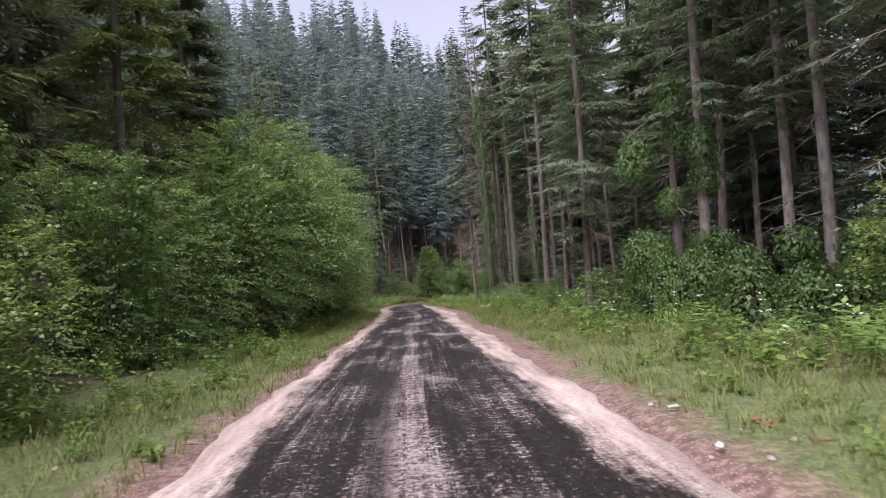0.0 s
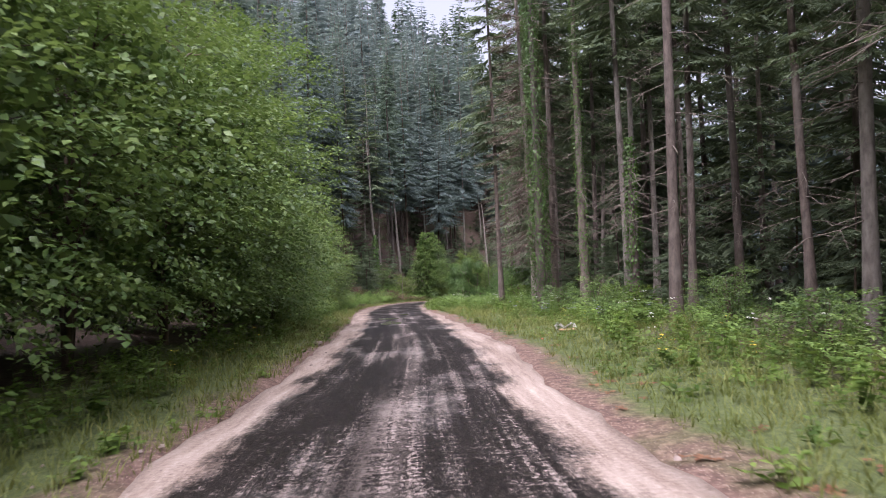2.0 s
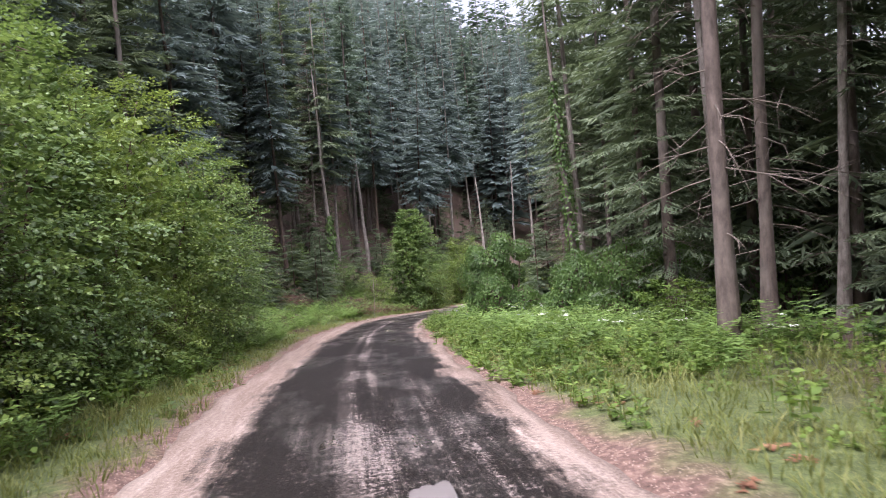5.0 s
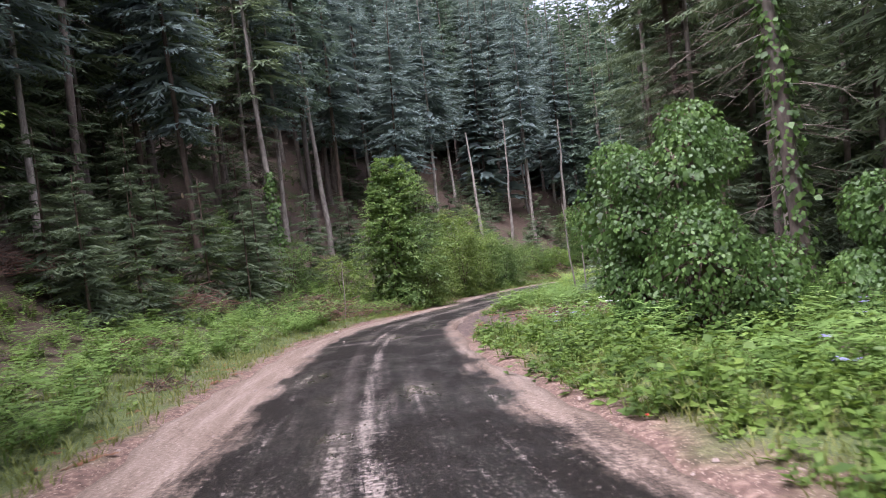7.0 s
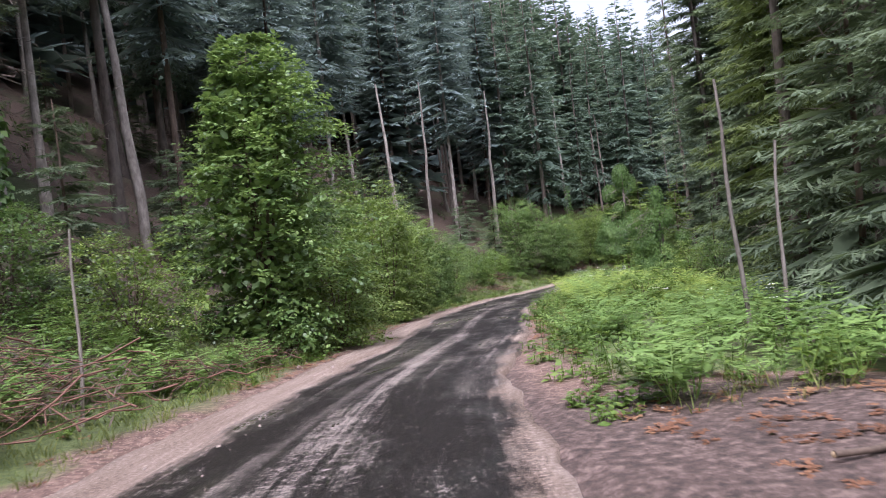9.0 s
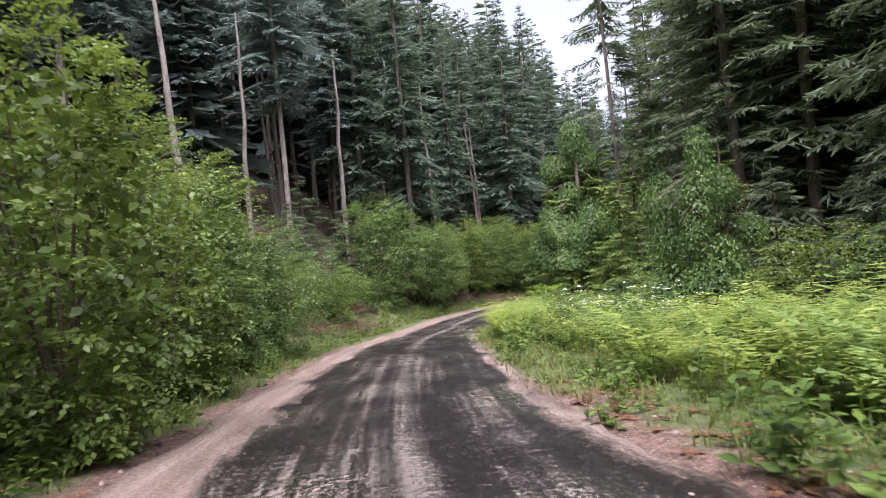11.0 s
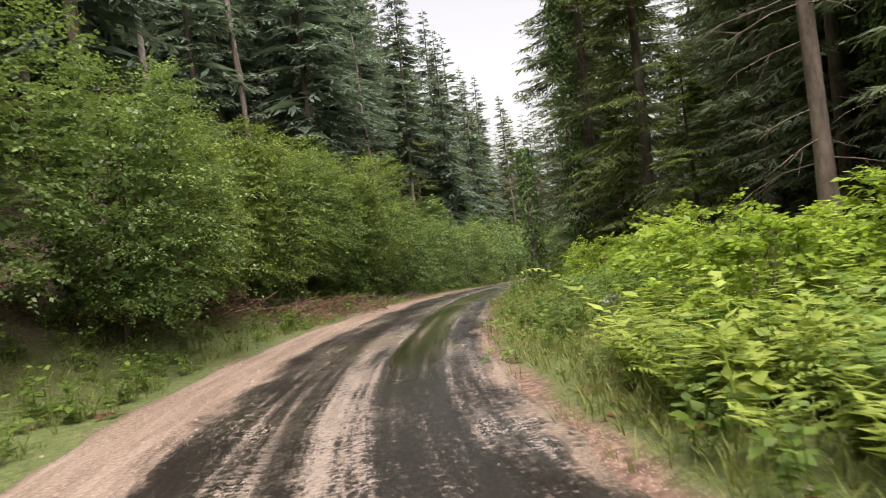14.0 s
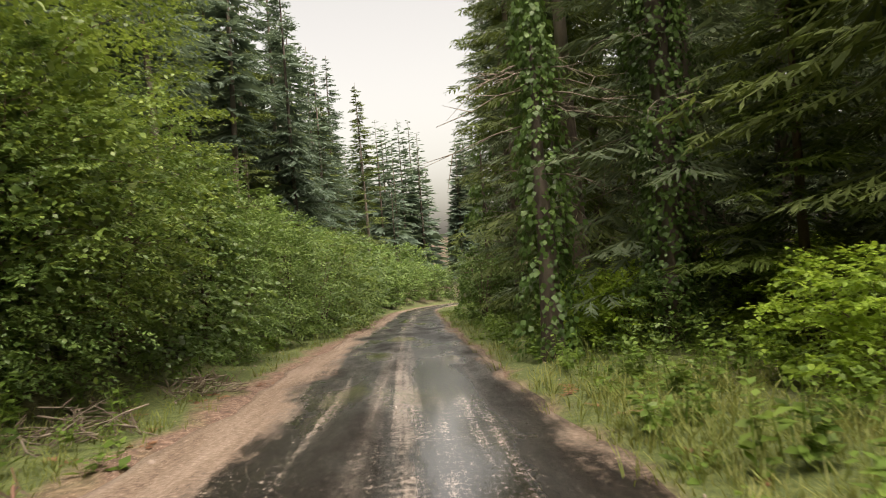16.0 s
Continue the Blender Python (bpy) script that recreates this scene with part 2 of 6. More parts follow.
    grit = ramp(nt, [(0.34, (0.14, 0.107, 0.09)), (0.5, (0.3, 0.245, 0.215)), (0.64, (0.52, 0.44, 0.395))])
    ln.new(grain, grit.inputs["Fac"])
    pale = ramp(nt, [(0.34, (0.13, 0.09, 0.07)), (0.47, (0.35, 0.272, 0.225)), (0.62, (0.58, 0.49, 0.425))])
    ln.new(maths(nt, ln, "MULTIPLY_ADD", grain, 0.6, maths(nt, ln, "MULTIPLY", smear, 0.4)), pale.inputs["Fac"])
    col = mixed(nt, ln, maths(nt, ln, "MULTIPLY", worn, 0.85), tar.outputs["Color"], grit.outputs["Color"])
    rubble = ramp(nt, [(0.38, (0.048, 0.032, 0.023)), (0.52, (0.16, 0.112, 0.084)), (0.64, (0.4, 0.31, 0.255))])
    ln.new(grain, rubble.inputs["Fac"])
    side = mixed(nt, ln, maths(nt, ln, "MULTIPLY_ADD", smear, 0.9, maths(nt, ln, "SUBTRACT", bleach, 0.45), clamp=True), rubble.outputs["Color"], pale.outputs["Color"])
    col = mixed(nt, ln, margin, col, side)
    ln.new(col, p.inputs["Base Color"])
    # wetness: a film of water lies on the tar, more of it in the hollows
    wet = maths(nt, ln, "MULTIPLY_ADD", blotch, 3.4, -2.2)
    wet = maths(nt, ln, "ADD", wet, wetter, clamp=True)
    wet = maths(nt, ln, "MULTIPLY", wet, maths(nt, ln, "SUBTRACT", 1.0, margin))
    # a long shallow pool in the right wheel track of the last straight
    pool = maths(nt, ln, "ABSOLUTE", maths(nt, ln, "SUBTRACT", x, 0.62))
    pool = maths(nt, ln, "MULTIPLY_ADD", pool, -1.9, 1.55)
    pool = maths(nt, ln, "ADD", pool, maths(nt, ln, "MULTIPLY_ADD", smear, 2.0, -0.95))
    pool = maths(nt, ln, "ADD", pool, maths(nt, ln, "MULTIPLY_ADD", grain, 0.8, -0.4), clamp=True)
    ends = ramp(nt, [(0.585, (0, 0, 0)), (0.62, (1, 1, 1)), (0.68, (1, 1, 1)), (0.76, (0, 0, 0))])
    ln.new(far, ends.inputs["Fac"])
    pool = maths(nt, ln, "MULTIPLY", pool, ends.outputs["Color"])
    wet = maths(nt, ln, "MAXIMUM", wet, pool)
    rough = maths(nt, ln, "MULTIPLY_ADD", wet, -0.45, 0.55)
    rough = maths(nt, ln, "MULTIPLY_ADD", margin, 0.25, rough)
    rough = maths(nt, ln, "MULTIPLY_ADD", pool, 0.02, rough)
    ln.new(rough, p.inputs["Roughness"])
    ln.new(maths(nt, ln, "MULTIPLY_ADD", pool, 0.6, maths(nt, ln, "MULTIPLY_ADD", wet, 0.42, 0.15)), p.inputs["Specular IOR Level"])
    bp = add(nt, "ShaderNodeBump", Strength=0.5, Distance=0.02)
    ln.new(maths(nt, ln, "MULTIPLY_ADD", pool, -0.08, maths(nt, ln, "MULTIPLY_ADD", wet, -0.5, 0.6)), bp.inputs["Strength"])
    h = maths(nt, ln, "MULTIPLY_ADD", ripple, 0.5, grain)
    ln.new(h, bp.inputs["Height"])
    ln.new(bp.outputs[0], p.inputs["Normal"])
    return m


def water_material():
    m, nt, ln, p = nodes_of("puddle_water")
    # pale grey base put in for the bright sky the water would mirror
    p.inputs["Base Color"].default_value = (0.2, 0.18, 0.17, 1)
    p.inputs["Roughness"].default_value = 0.04
    p.inputs["IOR"].default_value = 1.33
    tex = nt.new("ShaderNodeTexCoord")
    n1 = add(nt, "ShaderNodeTexNoise", Scale=5.0, Detail=2.0)
    ln.new(tex.outputs["Object"], n1.inputs["Vector"])
    bp = add(nt, "ShaderNodeBump", Strength=0.05, Distance=0.02)
    ln.new(n1.outputs["Fac"], bp.inputs["Height"])
    ln.new(bp.outputs[0], p.inputs["Normal"])
    return m


GROUND, TAR, WATER = ground_material(), road_material(), water_material()
BARK = bark("spruce_bark", (0.055, 0.042, 0.034), (0.2, 0.155, 0.13), (0.26, 0.235, 0.2))
BARK_PALE = bark("weathered_bark", (0.09, 0.072, 0.06), (0.34, 0.3, 0.26), (0.1, 0.078, 0.062))
BARK_BROWN = bark("brown_bark", (0.05, 0.035, 0.025), (0.16, 0.11, 0.08))
TWIG = plain("dead_twig", (0.19, 0.155, 0.125), 0.85)
TWIG_RED = plain("red_brown_brush", (0.17, 0.085, 0.06), 0.9)
NEEDLES = foliage("spruce_needles", (0.06, 0.084, 0.052), (0.122, 0.16, 0.095), (0.2, 0.255, 0.14), 0.32, 0.6, 0.25)
NEEDLES_FIR = foliage("blue_fir_needles", (0.055, 0.083, 0.064), (0.105, 0.15, 0.111), (0.188, 0.249, 0.188), 0.32, 0.6, 0.25)
NEEDLES_OLIVE = foliage("olive_spruce_needles", (0.047, 0.065, 0.022), (0.103, 0.136, 0.043), (0.187, 0.234, 0.071), 0.3, 0.6, 0.25)
# pale blue-grey put into the needle colour to stand for distant haze
NEEDLES_FAR_HAZE = foliage("haze_pale_fir_needles", (0.122, 0.158, 0.167), (0.201, 0.256, 0.27), (0.304, 0.365, 0.383), 0.35, 0.6, 0.25)
# a weaker haze tint, lightened and blued in the needle colour of the slope
NEEDLES_HILL_HAZE = foliage("haze_tinted_fir_needles", (0.089, 0.12, 0.115), (0.149, 0.197, 0.186), (0.233, 0.294, 0.277), 0.32, 0.6, 0.25)
NEEDLES_YOUNG = foliage("young_fir_needles", (0.05, 0.075, 0.018), (0.115, 0.165, 0.038), (0.22, 0.3, 0.065), 0.28, 0.6, 0.25)
NEEDLES_DEAD = foliage("dead_needles", (0.06, 0.048, 0.04), (0.12, 0.092, 0.075), (0.2, 0.158, 0.132), 0.15, 0.8, 0.1)
LEAF = foliage("beech_leaves", (0.038, 0.07, 0.023), (0.108, 0.182, 0.053), (0.26, 0.36, 0.105), 0.32, 0.4, 0.45)
LEAF_LIME = foliage("hazel_leaves", (0.045, 0.078, 0.018), (0.125, 0.19, 0.042), (0.29, 0.37, 0.09), 0.33, 0.42, 0.42)
IVY = foliage("climber_leaves", (0.027, 0.054, 0.015), (0.073, 0.137, 0.035), (0.176, 0.274, 0.073), 0.26, 0.46, 0.35)
FERN = foliage("bracken", (0.14, 0.2, 0.04), (0.29, 0.38, 0.085), (0.5, 0.56, 0.17), 0.42, 0.55, 0.25)
FERN_DULL = foliage("green_bracken", (0.075, 0.13, 0.03), (0.16, 0.26, 0.07), (0.3, 0.42, 0.13), 0.35, 0.55, 0.25)
GRASS = foliage("verge_grass", (0.071, 0.095, 0.022), (0.15, 0.186, 0.052), (0.285, 0.277, 0.103), 0.33, 0.6, 0.25)
WEED = foliage("weed_leaves", (0.045, 0.086, 0.016), (0.117, 0.189, 0.036), (0.243, 0.333, 0.072), 0.33, 0.5, 0.35)
ELDER = foliage("elder_leaves", (0.09, 0.15, 0.022), (0.216, 0.33, 0.046), (0.42, 0.54, 0.096), 0.42, 0.5, 0.3)
DRY = foliage("dry_litter", (0.1, 0.05, 0.03), (0.22, 0.11, 0.065), (0.38, 0.24, 0.13), 0.1, 0.8, 0.15)
WHITE = plain("white_petals", (0.75, 0.76, 0.68), 0.6, 0.1)
YELLOW = plain("yellow_petals", (0.75, 0.55, 0.03), 0.6, 0.15)
VIOLET = plain("violet_petals", (0.3, 0.27, 0.56), 0.6, 0.2)
CARD = plain("wet_white_card", (0.4, 0.38, 0.35), 0.5, 0.12, 5.0)
CARDBOARD = plain("brown_cardboard", (0.4, 0.25, 0.14), 0.7, 0.15)
RED_FOIL = plain("red_foil", (0.6, 0.03, 0.03), 0.35, 0.1)
STONE = plain("pale_stone", (0.27, 0.21, 0.18), 0.8, 0.3, 14.0)
CUT = plain("cut_wood", (0.5, 0.36, 0.22), 0.75, 0.15, 20.0)

# ---- the road's line and the lie of the land ----
ROAD = [
    (1.03, -22.00, 1.65), (0.55, -11.00, 0.83), (0.00, 0.00, -0.00), (-0.48, 8.99, -0.62),
    (-0.84, 17.98, -1.27), (-1.31, 26.97, -1.95), (-1.59, 35.96, -2.51), (-2.37, 44.93, -3.21),
    (-3.18, 53.89, -3.91), (-3.91, 62.86, -4.64), (-4.30, 71.85, -5.44), (-4.36, 80.85, -6.14),
    (-3.62, 89.72, -6.90), (-1.62, 98.51, -7.66), (1.01, 107.29, -8.40), (4.09, 115.74, -9.02),
    (8.01, 123.83, -9.70), (12.59, 131.57, -10.39), (18.00, 138.75, -11.08), (24.22, 145.26, -11.48),
    (32.36, 151.59, -11.93), (39.99, 156.36, -12.43), (47.82, 160.79, -13.09), (55.69, 165.15, -13.80),
    (63.56, 169.52, -14.51), (71.44, 173.88, -15.20), (79.31, 178.24, -15.88), (87.25, 182.47, -16.55),
    (95.48, 186.13, -17.23), (104.04, 188.91, -17.86), (112.84, 190.78, -18.49), (121.75, 192.03, -19.12),
    (130.70, 192.97, -19.75), (139.65, 193.91, -20.38), (148.60, 194.85, -21.01), (157.55, 195.80, -21.63),
    (166.51, 196.74, -22.26),
]


def spline(points, n):
    """A smooth line through points, with n steps between two of them."""
    q = np.array(points, float)
    q = np.vstack([2 * q[0] - q[1], q, 2 * q[-1] - q[-2]])
    u = np.linspace(0, 1, n, endpoint=False)[:, None]
    out = []
    for a, b, c, d in zip(q[:-3], q[1:-2], q[2:-1], q[3:]):
        out.append(0.5 * (2 * b + (c - a) * u + (2 * a - 5 * b + 4 * c - d) * u**2 + (3 * b - a - 3 * c + d) * u**3))
    return np.vstack([*out, q[-2][None]])


LINE = spline(ROAD, 18)
STEP = np.r_[0, np.cumsum(np.linalg.norm(np.diff(LINE[:, :2], axis=0), axis=1))]
STEP -= STEP[np.linalg.norm(LINE[:, :2], axis=1).argmin()]
WAY = np.gradient(LINE[:, :2], axis=0)
WAY /= np.linalg.norm(WAY, axis=1)[:, None]


def along(s, d):
    """World x, y of a place s metres along the road and d metres to its right."""
    s = np.asarray(s, float)
    x, y = np.interp(s, STEP, LINE[:, 0]), np.interp(s, STEP, LINE[:, 1])
    wx, wy = np.interp(s, STEP, WAY[:, 0]), np.interp(s, STEP, WAY[:, 1])
    return x + d * wy, y - d * wx


def beside(x, y):
    """The reverse: metres along the road and to its right, for arrays."""
    x, y = np.atleast_1d(np.asarray(x, float)).ravel(), np.atleast_1d(np.asarray(y, float)).ravel()
    s, d = np.empty(len(x)), np.empty(len(x))
    for i in range(0, len(x), 4000):
        a, b = x[i : i + 4000], y[i : i + 4000]
        j = ((a[:, None] - LINE[None, :, 0]) ** 2 + (b[:, None] - LINE[None, :, 1]) ** 2).argmin(1)
        dx, dy = a - LINE[j, 0], b - LINE[j, 1]
        s[i : i + 4000] = STEP[j] + dx * WAY[j, 0] + dy * WAY[j, 1]
        side = dx * WAY[j, 1] - dy * WAY[j, 0]
        d[i : i + 4000] = np.sign(side + 1e-9) * np.hypot(dx, dy)
        inner = (j > 0) & (j < len(LINE) - 1)
        d[i : i + 4000][inner] = side[inner]
    return s, d


# the road's edges, in metres to the right of its line: outer left, dark left, pale ridge, dark right, outer right
EDGE_AT = [0, 20, 38, 50, 72, 80, 88, 92, 97, 103, 110, 117, 128, 140, 150, 158, 165, 172, 190]
EDGES = dict(
    out_left=[-2.15, -2.1, -2.1, -1.9, -2.45, -2.6, -2.9, -3.2, -3.5, -3.2, -2.5, -2.4, -2.3, -2.8, -3.1, -3.1, -2.6, -2.0, -2.0],
    dark_left=[-1.6, -1.65, -1.4, -1.1, -1.5, -1.45, -1.9, -2.2, -2.5, -2.2, -1.4, -1.35, -1.4, -1.7, -1.75, -1.65, -1.45, -1.2, -1.3],
    ridge=[0.0, -0.2, 0.1, 0.1, -0.33, -0.3, -0.8, -1.2, -1.7, -1.1, 0.1, 0.45, 0.25, 0.0, -0.45, -0.55, -0.35, -0.15, -0.2],
    dark_right=[1.38, 1.35, 1.15, 1.45, 1.75, 1.5, 1.25, 1.0, 0.7, 0.9, 1.75, 1.95, 2.05, 1.5, 1.3, 1.45, 1.47, 1.48, 1.4],
    out_right=[1.95, 1.95, 1.85, 2.0, 2.15, 1.9, 1.65, 1.35, 1.0, 1.2, 2.1, 2.3, 2.3, 1.75, 1.5, 1.6, 1.7, 1.7, 1.6],
)


def edge(name, s):
    return np.interp(s, EDGE_AT, EDGES[name])


def waves(x, y):
    return (np.sin(x * 0.61 + 1.3 * np.sin(y * 0.27)) * np.sin(y * 0.53 + 0.9) + 0.6 * np.sin(x * 1.7 + y * 0.9) * np.sin(y * 1.5 - x * 0.4))


def lie(s, d, x, y):
    """Height of the ground: level verges, a slope up to the left, a gentle fall to the right."""
    z = np.interp(s, STEP, LINE[:, 2])
    a = np.abs(d)
    steep = np.interp(s, [0, 70, 100, 165, 200, 235, 280], [0.22, 0.35, 0.75, 0.7, 0.62, 0.42, 0.12])
    bank = np.interp(s, [60, 75, 100, 112], [0.06, 0.16, 0.16, 0.42])
    left = bank * np.clip(a - 4.0, 0, 5) + steep * np.clip(a - 9, 0, 90) 
    right = -0.05 * np.clip(a - 4, 0, 40) 
    rise = np.where(d < 0, left, right)
    return z + rise + waves(x, y) * np.clip((a - 2.6) * 0.05, 0, 0.14)


def gz(x, y):
    s, d = beside(x, y)
    return float(lie(s, d, np.float64(x), np.float64(y))[0])


# ---- mesh building ----
def mesh_of(name, verts, quads=(), tris=(), mats=(), quad_mat=None, tri_mat=None, smooth=False):
    me = bpy.data.meshes.new(name)
    verts = np.asarray(verts, np.float32).reshape(-1, 3)
    quads, tris = np.asarray(quads, np.int32).reshape(-1, 4), np.asarray(tris, np.int32).reshape(-1, 3)
    me.vertices.add(len(verts))
    me.vertices.foreach_set("co", verts.ravel())
    me.loops.add(quads.size + tris.size)
    me.loops.foreach_set("vertex_index", np.r_[quads.ravel(), tris.ravel()])
    me.polygons.add(len(quads) + len(tris))
    me.polygons.foreach_set("loop_start", np.r_[np.arange(len(quads)) * 4, quads.size + np.arange(len(tris)) * 3].astype(np.int32))
    for m in mats:
        me.materials.append(m)
    if quad_mat is not None or tri_mat is not None:
        a = np.zeros(len(quads), np.int32) if quad_mat is None else quad_mat
        b = np.zeros(len(tris), np.int32) if tri_mat is None else tri_mat
        me.polygons.foreach_set("material_index", np.r_[a, b].astype(np.int32))
    if smooth:
        me.polygons.foreach_set("use_smooth", np.ones(len(quads) + len(tris), bool))
    me.update(calc_edges=True)
    return me


class Heap:
    """Gathers vertices and faces."""

    def __init__(self):
        self.v, self.q, self.n = [], [], 0

    def put(self, v, q):
        self.v.append(np.asarray(v, float).reshape(-1, 3))
        self.q.append(np.asarray(q, int).reshape(-1, 4) + self.n)
        self.n += len(self.v[-1])
        return self

    def mesh(self, name, mat, smooth=False):
        if not self.v:
            return mesh_of(name, [], [], [], [mat])
        return mesh_of(name, np.vstack(self.v), np.vstack(self.q), (), [mat], smooth=smooth)

    def arrays(self):
        return np.vstack(self.v), np.vstack(self.q)


def unit(a):
    return a / np.maximum(np.linalg.norm(a, axis=-1, keepdims=True), 1e-9)


def tube(points, radii, sides=6):
    """A tapered tube along points; quads only, the ends closed by their small radius."""
    p, r = np.asarray(points, float), np.asarray(radii, float)
    t = unit(np.gradient(p, axis=0))
    ref = np.where(np.abs(t[:, 2:3]) > 0.9, np.array([[1.0, 0, 0]]), np.array([[0, 0, 1.0]]))
    a = unit(np.cross(t, ref))
    b = np.cross(t, a)
    ang = np.linspace(0, 2 * np.pi, sides, endpoint=False)
    v = p[:, None] + r[:, None, None] * (np.cos(ang)[None, :, None] * a[:, None] + np.sin(ang)[None, :, None] * b[:, None])
    i, j = np.meshgrid(np.arange(len(p) - 1), np.arange(sides), indexing="ij")
    k = (j + 1) % sides
    q = np.stack([i * sides + j, i * sides + k, (i + 1) * sides + k, (i + 1) * sides + j], -1)
    return v.reshape(-1, 3), q.reshape(-1, 4)


def kites(base, ahead, side, length, width, fold=0.0, belly=0.45):
    """Leaf shapes: from a base point to a tip, widest at the belly, folded along the middle. All arrays."""
    base, ahead, side = (np.asarray(a, float).reshape(-1, 3) for a in (base, ahead, side))
    length, width = np.broadcast_to(length, len(base))[:, None], np.broadcast_to(width, len(base))[:, None]
    up = np.cross(ahead, side)
    mid = base + ahead * length * belly + up * width * fold
    v = np.stack([base, mid + side * width / 2, base + ahead * length, mid - side * width / 2], 1)
    q = np.arange(4 * len(base)).reshape(-1, 4)
    return v.reshape(-1, 3), q


def part(name, me, parent, label="", kind=""):
    ob = new(name, me)
    ob.parent = parent
    return tagged(ob, label, kind=kind)


def thing(name, label, category, group="", kind=""):
    return tagged(new(name), label, category, group, kind)


# ---- large structure: ground and road ----
def grow(lo, hi, step, far):
    inner = np.arange(lo, hi + step / 2, step)
    outer, w, at = [], step, 0.0
    while at < far:
        w *= 1.22
        at += w
        outer.append(at)
    return np.r_[lo - np.array(outer)[::-1], inner, inner[-1] + np.array(outer)]


def half(s, d):
    """How far the road and its margin reach on the side of d."""
    return np.where(d > 0, edge("out_right", s), -edge("out_left", s))


def build_ground():
    gx, gy = grow(-24, 100, 0.7, 1600), grow(-12, 195, 0.7, 1600)
    X, Y = np.meshgrid(gx, gy)
    x, y = X.ravel(), Y.ravel()
    s, d = beside(x, y)
    z = lie(s, d, x, y)
    a = np.abs(d)
    z -= np.clip((half(s, d) - a) * 0.5, 0, 0.3)
    # ruts and crumbs of the shoulder
    z += np.where((a > 2.4) & (a < 4.5), 0.03 * np.sin(x * 3.1 + y * 1.7) * np.sin(y * 2.3), 0)
    nx, ny = len(gx), len(gy)
    i, j = np.meshgrid(np.arange(ny - 1), np.arange(nx - 1), indexing="ij")
    q = np.stack([i * nx + j, i * nx + j + 1, (i + 1) * nx + j + 1, (i + 1) * nx + j], -1).reshape(-1, 4)
    me = mesh_of("ground", np.stack([x, y, z], -1), q, (), [GROUND], smooth=True)
    at = me.attributes.new("offset", "FLOAT", "POINT")
    # the trampled clearing inside the bend is bare earth, as near to the road as the shoulder is
    bare = np.clip(1 - np.hypot((s - 94.5) / 6.5, (d - 4.2) / 4.4), 0, 1)
    worn = np.clip(1 - np.abs(s - 94) / 12, 0, 1) * (d > 0)
    look_d = a - np.clip(half(s, d) - 2.3, -0.6, 1.5) + 0.7 * ((d < 0) & (s > 119)) * (a > 2.9) - 3.5 * np.clip(bare * 3, 0, 1) - 0.3 * worn + 0.6 * ((d > 0) & (s > 121)) * (a > 1.6)
    at.data.foreach_set("value", look_d.astype(np.float32))
    tagged(new("ground", me), "forest ground with reddish gritty shoulders, moss and needle litter", "ground", kind="structure")


def build_road():
    ss = np.arange(-14, 290, 0.5)
    ff = np.array([0, 0.008, 0.04, 0.08, 0.13, 0.19, 0.25, 0.31, 0.37, 0.43, 0.49, 0.55, 0.61, 0.67, 0.73, 0.79, 0.85, 0.91, 0.95, 0.992, 1.0])
    Sg, F = np.meshgrid(ss, ff, indexing="ij")
    s, f = Sg.ravel(), F.ravel()
    lo, hi = edge("out_left", s), edge("out_right", s)
    d = lo + (hi - lo) * f
    ragged = 0.07 * np.sin(s * 0.71 + d) + 0.05 * np.sin(s * 1.93 + 2 * d) + 0.04 * np.sin(s * 4.7 + d)
    x, y = along(s, d + ragged * np.clip(np.abs(f - 0.5) * 12 - 5, 0, 1))
    z = np.interp(s, STEP, LINE[:, 2]) + 0.03 * (1 - np.clip(np.abs(d) / 2.5, 0, 1.2) ** 2)
    z -= 0.018 * np.exp(-((np.abs(d) - 0.75) / 0.28) ** 2)
    z += 0.008 * np.sin(s * 2.1 + 3 * np.sin(d * 2)) * np.sin(d * 4.1 + s * 0.3)
    z = np.where((f < 0.004) | (f > 0.996), z - 0.22, z)
    n = len(ff)
    i, j = np.meshgrid(np.arange(len(ss) - 1), np.arange(n - 1), indexing="ij")
    q = np.stack([i * n + j, i * n + j + 1, (i + 1) * n + j + 1, (i + 1) * n + j], -1).reshape(-1, 4)
    me = mesh_of("road", np.stack([x, y, z], -1), q, (), [TAR], smooth=True)
    # across the road the tar's edges lie at -1.7 and 1.7 everywhere; the margins keep their width
    a, b = edge("dark_left", s), edge("dark_right", s)
    u = np.where(d < a, d - a - 1.7, np.where(d > b, d - b + 1.7, (d - a) / (b - a) * 3.4 - 1.7))
    uv = me.uv_layers.new(name="metres")
    loops = q.ravel()
    uv.data.foreach_set("uv", np.stack([u[loops], s[loops]], -1).astype(np.float32).ravel())
    ridge = me.attributes.new("ridge", "FLOAT", "POINT")
    ridge.data.foreach_set("value", (d - edge("ridge", s)).astype(np.float32))
    tagged(new("road", me), "narrow forest road of wet worn tar with pale gritty margins", "road", kind="structure")


build_ground()
build_road()


